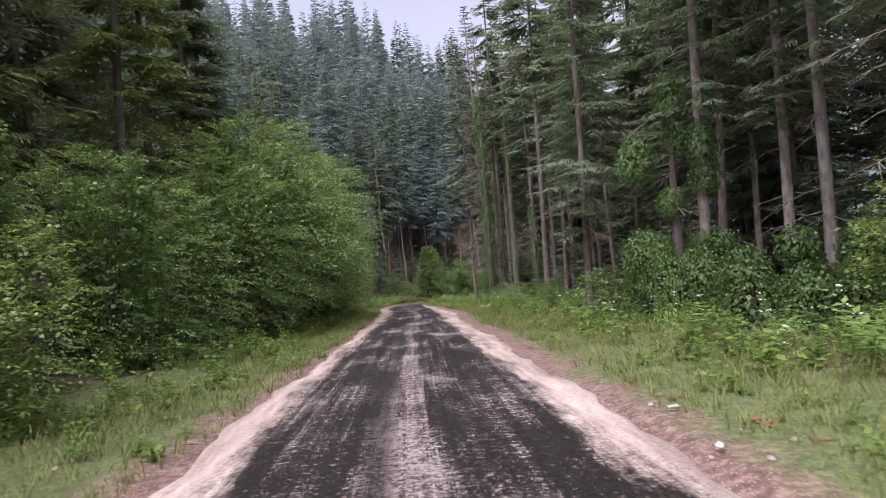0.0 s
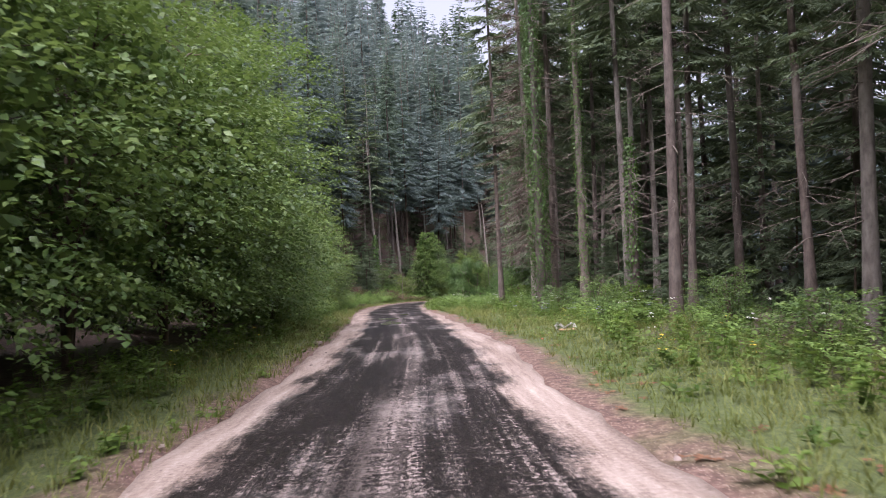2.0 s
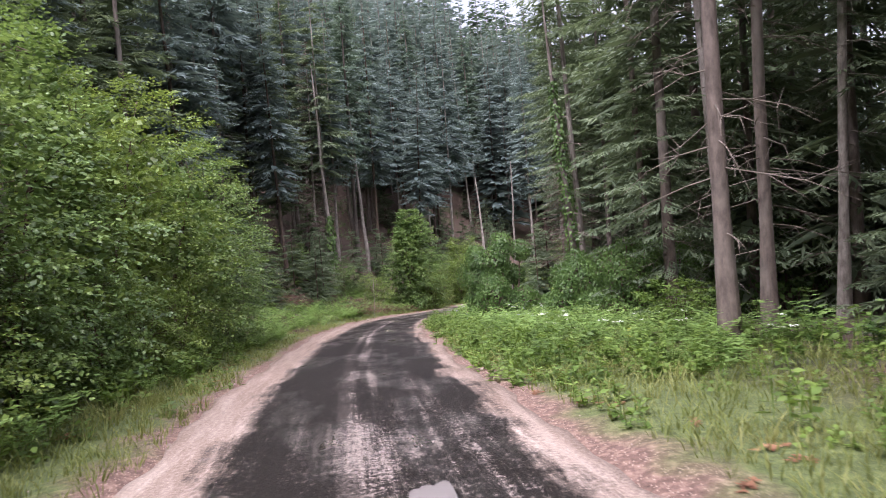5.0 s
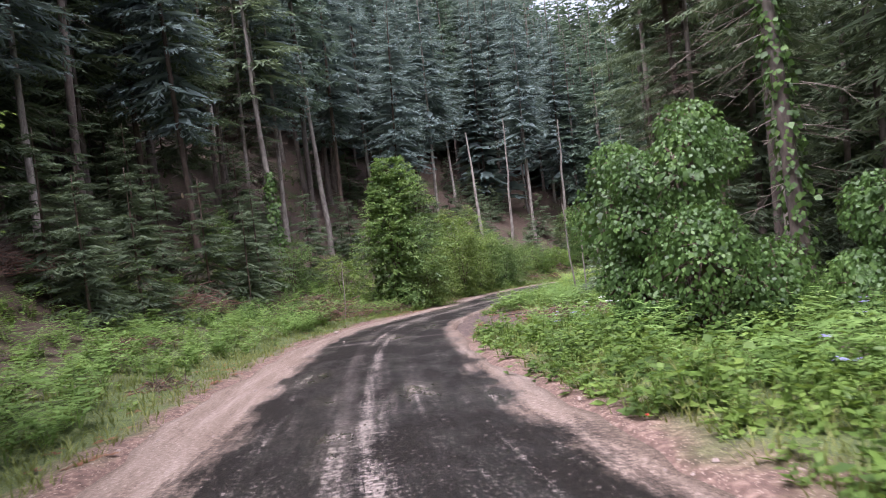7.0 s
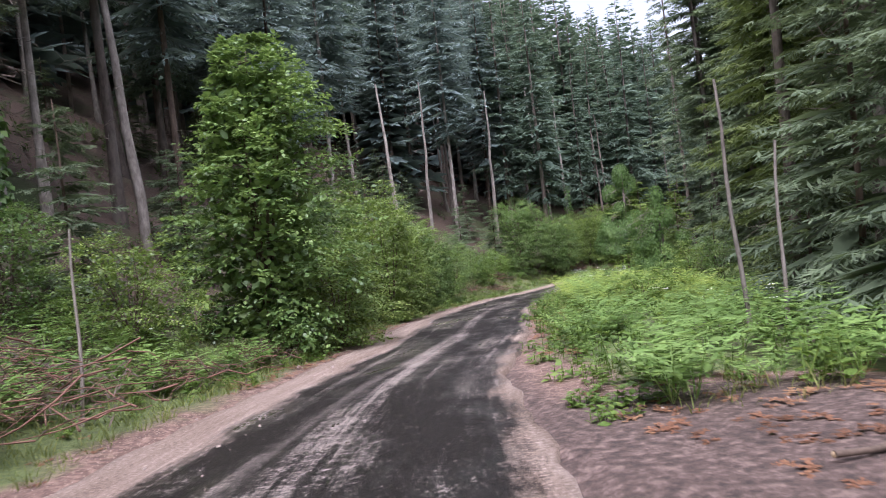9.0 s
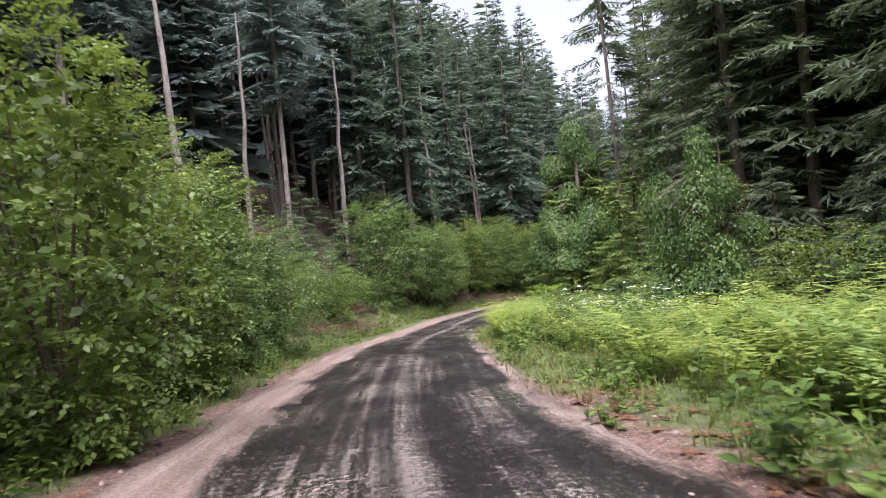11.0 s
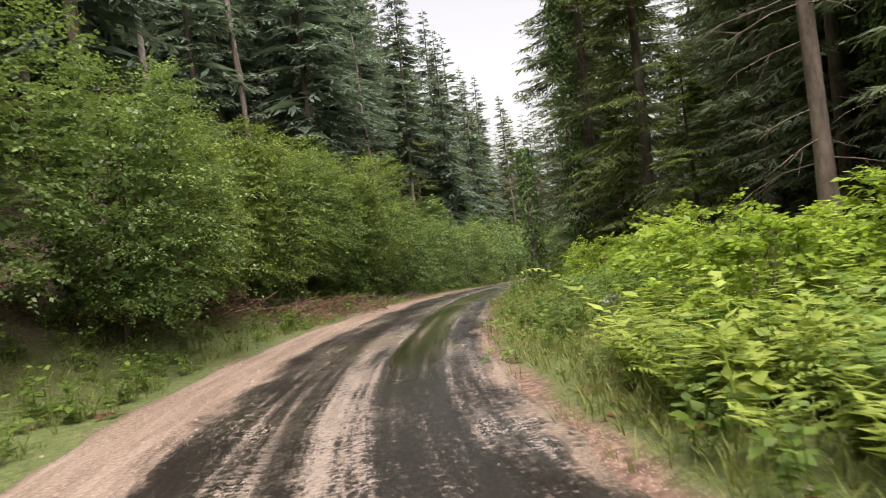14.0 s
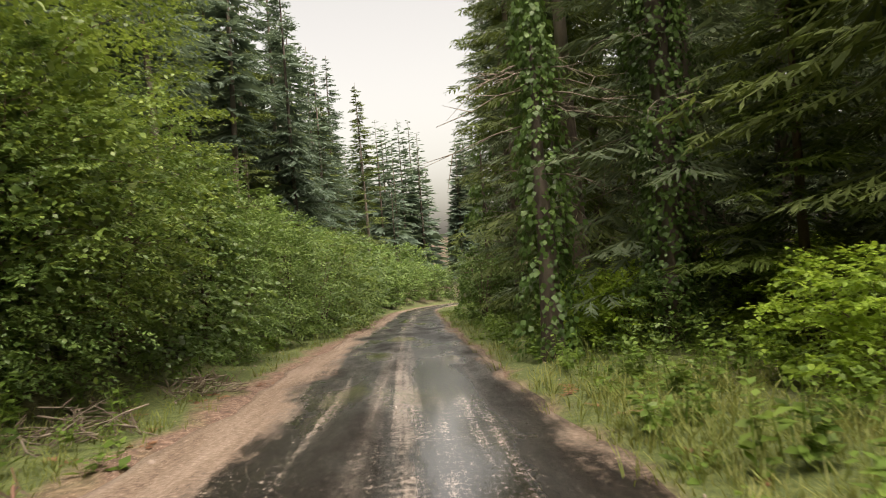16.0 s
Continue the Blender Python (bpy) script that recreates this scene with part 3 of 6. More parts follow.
# ---- plants: each kind is built by a function ----
def conifer_crown(rng, h, low, reach, whorls, per, sprigs, droop=0.35, thin=0.0, open_low=0.5, wide=0.26, long=0.42, slim=0.04, detail=0.0, shelf=0.16):
    """Whorls of drooping boughs, each a feather of needle sprays with a ragged outline."""
    nb = whorls * per
    k = np.repeat(np.arange(whorls), per)
    t = (k + rng.uniform(-0.45, 0.45, nb)) / whorls
    keep = rng.uniform(size=nb) > thin
    t = np.clip(t[keep], 0, 0.985)
    nb = len(t)
    z = low + t * (h - low)
    ang = rng.uniform(0, 2 * np.pi, nb)
    full = np.minimum(1, open_low + t * 3)
    L = (reach * (1 - t) ** 0.75 * full + 0.12) * rng.uniform(0.68, 1.2, nb)
    out = np.stack([np.cos(ang), np.sin(ang), 0 * ang], -1)
    sag = droop * (1.25 - 1.5 * t) + rng.uniform(-0.12, 0.12, nb)
    side0 = np.stack([-np.sin(ang), np.cos(ang), 0 * ang], -1)

    def at(u):
        return out * (L * u)[:, None] + np.array([0, 0, 1.0]) * (z + L * (-sag * u + 0.28 * np.maximum(sag, 0) * u**2.2))[:, None]

    heap = Heap()
    if detail:
        # the lower boughs, near the eye: side twigs that carry small sprays themselves
        fine = z < detail
        allL, allz, allsag, allout, allside = L, z, sag, out, side0
        L, z, sag, out, side0 = L[fine], z[fine], sag[fine], out[fine], side0[fine]
        nf = len(L)
        for n in range(6):
            u = 0.14 + 0.86 * (n + 0.5) / 6
            p = at(u)
            fwd = unit(at(min(u + 0.1, 1.1)) - p)
            for sgn in (-1, 1):
                lean = rng.uniform(0.5, 0.95, nf)[:, None]
                a = unit(fwd * lean + sgn * side0 * (1.0 - 0.25 * lean) - np.array([0, 0, 1.0]) * rng.uniform(0.1, 0.4, nf)[:, None])
                ln = L * (0.36 - 0.22 * u) * rng.uniform(0.75, 1.25, nf) + 0.12
                w = unit(np.cross(a, np.array([0, 0, 1.0]) + 0.3 * rng.normal(size=(nf, 3))))
                heap.put(*kites(p, a, w, ln, 0.03 + 0.03 * ln, 0.1))
                for m in range(4):
                    b = p + a * (ln * (0.14 + 0.23 * m))[:, None]
                    for tw in (-1, 1):
                        aa = unit(a + tw * w * rng.uniform(0.6, 1.1, nf)[:, None] - np.array([0, 0, 0.18]))
                        l2 = (0.34 * ln * (1.15 - 0.2 * m) + 0.05) * rng.uniform(0.7, 1.2, nf)
                        ww = unit(np.cross(aa, np.array([0, 0, 1.0]) + 0.4 * rng.normal(size=(nf, 3))))
                        heap.put(*kites(b, aa, ww, l2, 0.15 * l2 + 0.016, 0.1))
        L, z, sag, out, side0 = (q[~fine] for q in (allL, allz, allsag, allout, allside))
        nb = len(L)
    for n in range(sprigs):
        u = 0.12 + 0.88 * (n + 0.5) / sprigs
        p, p2 = at(u), at(min(u + 0.1, 1.1))
        fwd = unit(p2 - p)
        for sgn in (-1, 1):
            lean = rng.uniform(0.5, 0.95, nb)[:, None]
            a = unit(fwd * lean + sgn * side0 * (1.0 - 0.25 * lean) - np.array([0, 0, 1.0]) * rng.uniform(0.1, 0.42, nb)[:, None])
            ln = L * (long - 0.6 * long * u) * rng.uniform(0.7, 1.3, nb) + 0.16
            w = unit(np.cross(a, np.array([0, 0, 1.0]) + 0.5 * rng.normal(size=(nb, 3))))
            if slim < 0.02:
                heap.put(*kites(p, a, w, ln, ln * wide + slim, 0.15))
                continue
            # a fan of small sprays on each side twig
            heap.put(*kites(p, a, w, ln, 0.3 * (ln * wide + slim) + 0.02, 0.15))
            for f, tw in ((0.1, -1), (0.25, 1), (0.42, -1), (0.58, 1), (0.75, -1)):
                aa = unit(a + tw * w * rng.uniform(0.5, 0.95, nb)[:, None] + np.c_[np.zeros((nb, 2)), rng.uniform(-0.3, 0.12, nb)])
                l2 = ln * (0.52 - 0.32 * f) * rng.uniform(0.8, 1.2, nb)
                ww = unit(np.cross(aa, np.array([0, 0, 1.0]) + 0.5 * rng.normal(size=(nb, 3))))
                heap.put(*kites(p + a * (ln * f)[:, None], aa, ww, l2, l2 * wide + 0.6 * slim, 0.12))
    tip = at(0.86)
    fwd = unit(at(1.0) - tip)
    heap.put(*kites(tip, fwd, side0, L * 0.16 + 0.08, L * 0.3 * wide + 0.02, 0.1))
    root = at(0.0)
    fwd = unit(at(0.8) - root)
    if slim < 0.02:
        heap.put(*kites(root, fwd, side0, L * 0.9, L * 0.008 + 0.014, 0.2, 0.3))
    else:
        # the close needles of the bough itself, that hide the trunk behind
        tilt = unit(side0 + np.array([0, 0, 1.0]) * rng.normal(0, 0.25, len(L))[:, None])
        heap.put(*kites(root, fwd, tilt, L * 0.86, L * shelf + 0.02, 0.18, 0.5))
    return heap


def conifer_trunk(rng, h, radius, sides=8, bend=0.15):
    z = np.linspace(-0.5, h, 9)
    u = np.clip(z / h, 0, 1)
    lean = np.cumsum(rng.normal(0, bend / 9, (9, 2)), 0)
    lean -= lean[0]
    r = radius * (1 - u) ** 0.8 + 0.015
    r[0] *= 1.5
    r[1] = radius * 1.02
    return tube(np.c_[lean, z], r, sides)


def dead_twigs(rng, z0, z1, n, length, radius=0.3):
    """Dead lower branches: bare, thin, drooping, some forked."""
    heap = Heap()
    for _ in range(n):
        z, a, L = rng.uniform(z0, z1), rng.uniform(0, 2 * np.pi), length * rng.uniform(0.3, 1.0)
        o = np.array([np.cos(a), np.sin(a), 0])
        u = np.linspace(0, 1, 4)[:, None]
        p = np.array([0, 0, z]) + o * (0.1 + L * u) + np.array([0, 0, -1.0]) * (0.35 * L * u**1.5) + rng.normal(0, 0.04 * L, (4, 3)) * u
        heap.put(*tube(p, [0.016, 0.012, 0.008, 0.003], 3))
        for _ in range(3):
            i = rng.integers(1, 3)
            q = p[i] + np.linspace(0, 1, 3)[:, None] * L * 0.35 * unit(o + rng.normal(0, 0.6, 3) + np.array([0, 0, -0.35]))
            heap.put(*tube(q, [0.011, 0.007, 0.002], 3))
    return heap


def broad_crown(rng, h, width, boughs, leaf, low=0.0, lift=0.12, lumps=6, top=0.6, mid=0.5, twigs=7, per=5):
    """Flat sprays of leaves in tiers, one over another, with shaded gaps between them and a leafy depth behind."""
    up = np.array([0, 0, 1.0])
    lobes = unit(rng.normal(size=(lumps, 3)) * [1, 1, 0.7])

    def girth(t):
        return np.sqrt(np.clip(1 - ((t - mid) / top) ** 2, 0.03, 1))

    ang = rng.uniform(0, 2 * np.pi, boughs)
    tiers = max(4, int(h * 1.3))
    t = np.clip((rng.integers(0, tiers, boughs) + 0.5 + 0.35 * np.sin(3 * ang) + rng.normal(0, 0.14, boughs)) / tiers, 0.02, 0.99) ** 0.95
    near = (unit(np.stack([np.cos(ang), np.sin(ang), (t - 0.45) * 1.3], -1)) @ lobes.T).max(1)
    reach = width / 2 * girth(t) * (0.84 + 0.38 * np.clip((near - 0.6) * 2.4, -0.7, 1))
    start = reach * rng.uniform(0.3, 0.85, boughs)
    L = np.clip((reach * 1.08 - start) * rng.uniform(0.8, 1.25, boughs), 0.09 * width, 0.32 * width)
    base = np.stack([np.cos(ang) * start, np.sin(ang) * start, h * (low + (1 - low) * t) * 0.95], -1)
    out = unit(np.stack([np.cos(ang), np.sin(ang), lift + (t - 0.4) * 1.25 + rng.normal(0, 0.16, boughs)], -1) + rng.normal(0, 0.16, (boughs, 3)) * [1, 1, 0])
    side = unit(np.cross(out, up + rng.normal(0, 0.2, (boughs, 3))))
    heap = Heap()
    for k in range(twigs):
        u = 0.1 + 0.86 * (k + 0.5) / twigs
        sgn = -1 if k % 2 else 1
        p = base + out * (L * u)[:, None] - up * (0.25 * L * u**2)[:, None]
        td = unit(out * 0.8 + sgn * side * (1 - 0.45 * u) + rng.normal(0, 0.12, (boughs, 3)) - up * (0.08 + 0.15 * u))
        tl = L * (0.54 - 0.33 * u) * rng.uniform(0.8, 1.2, boughs) + 0.5 * leaf
        tw = unit(np.cross(td, up + rng.normal(0, 0.25, (boughs, 3))))
        for m in range(per):
            q = (m + 0.6) / per
            b = p + td * (tl * q)[:, None] - up * (0.12 * tl * q**2)[:, None]
            a = unit(td * 0.7 + (-1 if m % 2 else 1) * tw * 0.8 + rng.normal(0, 0.16, (boughs, 3)) - up * rng.uniform(0, 0.5, boughs)[:, None])
            w = unit(np.cross(a, up + rng.normal(0, 0.35, (boughs, 3))))
            ln = leaf * rng.uniform(0.7, 1.25, boughs)
            heap.put(*kites(b, a, w, ln, ln * 0.64, -0.12))
    # the leafy depth of the crown
    n = boughs * 9
    t, ang = rng.uniform(0.0, 0.9, n), rng.uniform(0, 2 * np.pi, n)
    r = width / 2 * girth(t) * 0.6 * rng.uniform(0.15, 1.0, n) ** 0.5
    p = np.stack([np.cos(ang) * r, np.sin(ang) * r, h * (low + (1 - low) * t) * 0.95], -1)
    a = unit(rng.normal(size=(n, 3)) * [1, 1, 0.7])
    w = unit(np.cross(a, up + rng.normal(0, 0.7, (n, 3))))
    ln = 0.022 * h + 0.6 * leaf
    heap.put(*kites(p, a, w, ln * rng.uniform(0.7, 1.3, n), ln * 0.7, -0.1))
    return heap, base


def broad_stems(rng, h, width, centres, stems=6):
    heap = Heap()
    ends = []
    for _ in range(stems):
        a, r = rng.uniform(0, 2 * np.pi), rng.uniform(0.1, 0.5) * width / 2
        u = np.linspace(0, 1, 6)
        p = np.c_[np.cos(a) * r * u**1.4, np.sin(a) * r * u**1.4, -0.3 + (h * rng.uniform(0.7, 0.95) + 0.3) * u] + rng.normal(0, 0.05, (6, 3)) * u[:, None]
        heap.put(*tube(p, (0.012 + 0.007 * h) * (1 - u) ** 0.8 + 0.006, 5))
        ends.append(p)
    ends = np.vstack(ends)
    for c in centres[:: max(1, len(centres) // 55)]:
        lower = ends[ends[:, 2] < c[2] + 0.1]
        if not len(lower):
            continue
        b = lower[np.linalg.norm(lower - c, axis=1).argmin()]
        m = (b + c) / 2 + [0, 0, 0.08 * np.linalg.norm(c - b)]
        heap.put(*tube([b, m, c], np.array([0.0025, 0.0018, 0.0008]) * (h + 0.6), 3))
    return heap


def climber_sleeve(rng, h, r0, r1, n, leaf, z0=0.0):
    """Ivy round a trunk: overlapping leaves that hang, thicker in places."""
    z = z0 + (h - z0) * rng.uniform(size=n) ** 0.9
    a = rng.uniform(0, 2 * np.pi, n)
    swell = 0.9 + 0.16 * np.sin(z * 1.1 + 3 * np.sin(a + 0.4)) + 0.14 * np.sin(z * 2.7 - 2 * np.cos(2 * a)) + 0.12 * np.sin(z * 5.3 + 3 * np.sin(a * 3))
    swell *= 0.55 + 0.45 * np.clip((h - z) / (0.25 * h), 0, 1) ** 0.6
    r = (r0 + (r1 - r0) * z / h) * np.clip(swell, 0.35, 1.4) * rng.uniform(0.7, 1.15, n)
    o = np.stack([np.cos(a), np.sin(a), 0 * a], -1)
    p = o * r[:, None] + np.array([0, 0, 1.0]) * z[:, None]
    d = unit(o * rng.uniform(0.1, 0.9, n)[:, None] - np.array([0, 0, 1.0]) + rng.normal(0, 0.35, (n, 3)))
    w = unit(np.cross(d, o + rng.normal(0, 0.3, (n, 3))))
    ln = leaf * rng.uniform(0.6, 1.3, n)
    heap = Heap().put(*kites(p, d, w, ln, ln * 0.85, -0.1, 0.4))
    if r0 > 0.5:
        # older, larger leaves in the shade behind
        m = n // 7
        heap.put(*kites((p * [0.62, 0.62, 1])[:m], d[:m], w[:m], 0.07 * r0 + 0.1, 0.06 * r0 + 0.09, -0.1, 0.4))
    return heap


def draped_mound(rng, w, depth, h, n, leaf, bumps=30):
    """A shrub buried under climbers: a lumpy dome of hanging leaves."""
    cs = np.c_[rng.uniform(-0.75, 0.75, bumps) * w / 2, rng.uniform(-0.75, 0.75, bumps) * depth / 2, rng.uniform(0.0, 0.78, bumps) * h]
    low = bumps // 2
    turn = np.linspace(0, 2 * np.pi, low, endpoint=False)
    cs[-low:] = np.c_[np.cos(turn) * w * 0.36, np.sin(turn) * depth * 0.36, rng.uniform(0.02, 0.3, low) * h]
    rs = rng.uniform(0.14, 0.25, bumps) * min(w, depth, h * 1.4)
    cs[:, 2] = np.minimum(cs[:, 2], h - rs * 0.9)
    cs[0] = [0, 0, max(h * 0.35, h - rs[0])]
    k = rng.integers(0, bumps, n * 3)
    v = unit(rng.normal(size=(n * 3, 3)))
    p = cs[k] + v * rs[k][:, None] * rng.uniform(0.86, 1.06, n * 3)[:, None]
    inside = (np.linalg.norm(p[:, None] - cs[None], axis=2) < rs[None] * 0.82).any(1)
    ok = ~inside & (p[:, 2] > 0)
    p, v = p[ok][:n], v[ok][:n]
    m = len(p)
    d = unit(v * 0.35 - np.array([0, 0, 1.0]) + rng.normal(0, 0.4, (m, 3)))
    side = unit(np.cross(d, v + rng.normal(0, 0.35, (m, 3))))
    ln = leaf * rng.uniform(0.6, 1.3, m)
    heap = Heap().put(*kites(p, d, side, ln, ln * 0.8, -0.12, 0.42))
    k = m // 6
    heap.put(*kites((p - v * 0.25)[:k], d[:k], side[:k], 0.17, 0.14, -0.1, 0.4))
    stems = Heap()
    for c, r in zip(cs, rs):
        stems.put(*tube([[c[0] * 0.5, c[1] * 0.5, -0.2], [c[0] * 0.8, c[1] * 0.8, c[2] * 0.5], c + [0, 0, r * 0.5]], [0.06, 0.05, 0.02], 5))
        for _ in range(10):
            e = c + unit(rng.normal(size=3)) * r * 0.95
            stems.put(*tube([c, (c + e) / 2 + rng.normal(0, 0.1, 3), e], [0.025, 0.018, 0.008], 3))
    return heap, stems


def fern_template(rng, fronds=8, size=0.85, pairs=9, slim=0.36, upright=1.0):
    """A tuft of arching fronds, each with narrowing pairs of leaflets."""
    heap = Heap()
    for f in range(fronds):
        a = 2 * np.pi * f / fronds + rng.uniform(-0.4, 0.4)
        L = size * rng.uniform(0.75, 1.2)
        o = np.array([np.cos(a), np.sin(a), 0])
        sd = np.array([-np.sin(a), np.cos(a), 0])
        rise = rng.uniform(0.85, 1.5) * upright
        u = np.linspace(0.2, 1.0, pairs)
        ctr = o * (L * u**1.25 * 0.85)[:, None] + np.array([0, 0, 1.0]) * (L * (rise * 1.6 * u - rise * 0.95 * u**2))[:, None]
        fwd = unit(np.gradient(ctr, axis=0))
        ln = 0.34 * L * np.clip(1.12 - u, 0.06, 1) ** 0.8 * (0.75 + 0.25 * np.sin(np.pi * u)) * rng.uniform(0.85, 1.15, pairs)
        for sgn in (-1, 1):
            d = unit(sgn * sd + fwd * 0.4 - np.array([0, 0, 0.2]) + rng.normal(0, 0.1, (pairs, 3)))
            w = unit(np.cross(d, np.array([0, 0, 1.0]) + rng.normal(0, 0.2, (pairs, 3))))
            heap.put(*kites(ctr, d, w, ln, ln * slim, -0.12, 0.3))
        heap.put(*kites([[0, 0, 0]], [unit(ctr[2])], [sd], np.linalg.norm(ctr[2]), 0.02))
    return heap.arrays()


def grass_template(rng, blades=9, size=0.4, spread=0.14):
    a = rng.uniform(0, 2 * np.pi, blades)
    o = np.stack([np.cos(a), np.sin(a), 0 * a], -1)
    base = o * rng.uniform(0, spread, blades)[:, None]
    d = unit(o * rng.uniform(0.1, 0.75, blades)[:, None] + [0, 0, 1.0])
    side = np.stack([-np.sin(a), np.cos(a), 0 * a], -1)
    L = size * rng.uniform(0.5, 1.25, blades)
    heap = Heap().put(*kites(base, d, side, L * 0.62, 0.016, 0.2, 0.4))
    tip = base + d * (L * 0.5)[:, None]
    heap.put(*kites(tip, unit(d + o * 0.8), side, L * 0.5, 0.012, 0.2, 0.25))
    return heap.arrays()


def weed_template(rng, stalks=5, size=0.6, leaf=0.11, per=9):
    heap = Heap()
    for _ in range(stalks):
        a = rng.uniform(0, 2 * np.pi)
        o = np.array([np.cos(a), np.sin(a), 0]) * rng.uniform(0.05, 0.45)
        H = size * rng.uniform(0.5, 1.15)
        foot = np.r_[rng.normal(0, 0.1, 2), 0]
        u = rng.uniform(0.15, 1, per)
        p = foot + (o + np.array([0, 0, 1.0])) * (u * H)[:, None]
        b = rng.uniform(0, 2 * np.pi, per)
        d = unit(np.stack([np.cos(b), np.sin(b), rng.uniform(-0.35, 0.45, per)], -1))
        w = unit(np.cross(d, np.array([0, 0, 1.0]) + rng.normal(0, 0.3, (per, 3))))
        ln = leaf * rng.uniform(0.7, 1.4, per) * (1.25 - 0.5 * u)
        heap.put(*kites(p, d, w, ln, ln * 0.6, -0.1))
        heap.put(*kites([foot], [unit(o + [0, 0, 1.0])], [[1, 0, 0]], H, 0.015, 0, 0.5))
    return heap.arrays()


def umbel_template(rng, H=0.8):
    """White flower heads on thin stalks."""
    heap = Heap()
    for _ in range(3):
        a = rng.uniform(0, 2 * np.pi)
        top = np.array([np.cos(a) * 0.15, np.sin(a) * 0.15, H * rng.uniform(0.75, 1.1)])
        n = 9
        b = rng.uniform(0, 2 * np.pi, n)
        r = 0.06 * np.sqrt(rng.uniform(size=n))
        p = top + np.stack([np.cos(b) * r, np.sin(b) * r, rng.uniform(-0.01, 0.01, n)], -1)
        d = unit(np.stack([np.cos(b), np.sin(b), 0.2 + 0 * b], -1))
        heap.put(*kites(p, d, np.stack([-np.sin(b), np.cos(b), 0 * b], -1), 0.035, 0.03))
    return heap.arrays()


def scatter(templates, xs, ys, rng, lo=0.7, hi=1.3, tilt=0.12, sink=0.02, squash=1.0):
    """Many plants in one mesh: each a turned and sized copy of one of the templates."""
    heap = Heap()
    s, d = beside(xs, ys)
    zs = lie(s, d, np.asarray(xs), np.asarray(ys)) - sink
    which = rng.integers(0, len(templates), len(xs))
    for k, (tv, tq) in enumerate(templates):
        m = which == k
        n = int(m.sum())
        if not n:
            continue
        a, sc = rng.uniform(0, 2 * np.pi, n), rng.uniform(lo, hi, n)
        ca, sa = np.cos(a)[:, None], np.sin(a)[:, None]
        x = (tv[None, :, 0] * ca - tv[None, :, 1] * sa) * sc[:, None]
        y = (tv[None, :, 0] * sa + tv[None, :, 1] * ca) * sc[:, None]
        z = tv[None, :, 2] * sc[:, None] * squash
        lx, ly = rng.normal(0, tilt, n)[:, None], rng.normal(0, tilt, n)[:, None]
        v = np.stack([x + lx * z + np.asarray(xs)[m][:, None], y + ly * z + np.asarray(ys)[m][:, None], z + zs[m][:, None]], -1)
        q = tq[None] + (np.arange(n) * len(tv))[:, None, None]
        heap.put(v.reshape(-1, 3), q.reshape(-1, 4))
    return heap


# ---- conifers ----
def conifer(name, label, rng, h, low, reach, whorls, per, sprigs, needles, wood, radius, twigs=0, group="spruces beside the road", **more):
    tree = thing(name, label, "tree", group)
    v, q = conifer_trunk(rng, h, radius)
    trunk = part("trunk", mesh_of("trunk", v, q, (), [wood], smooth=True), tree)
    part("crown", conifer_crown(rng, h, low, reach, whorls, per, sprigs, **more).mesh("crown", needles), tree)
    if twigs:
        part("brushwood", dead_twigs(rng, 2.0, low + 3, twigs, 2.4).mesh("brushwood", TWIG), trunk, "bare grey dead branches", "stuff")
    return tree


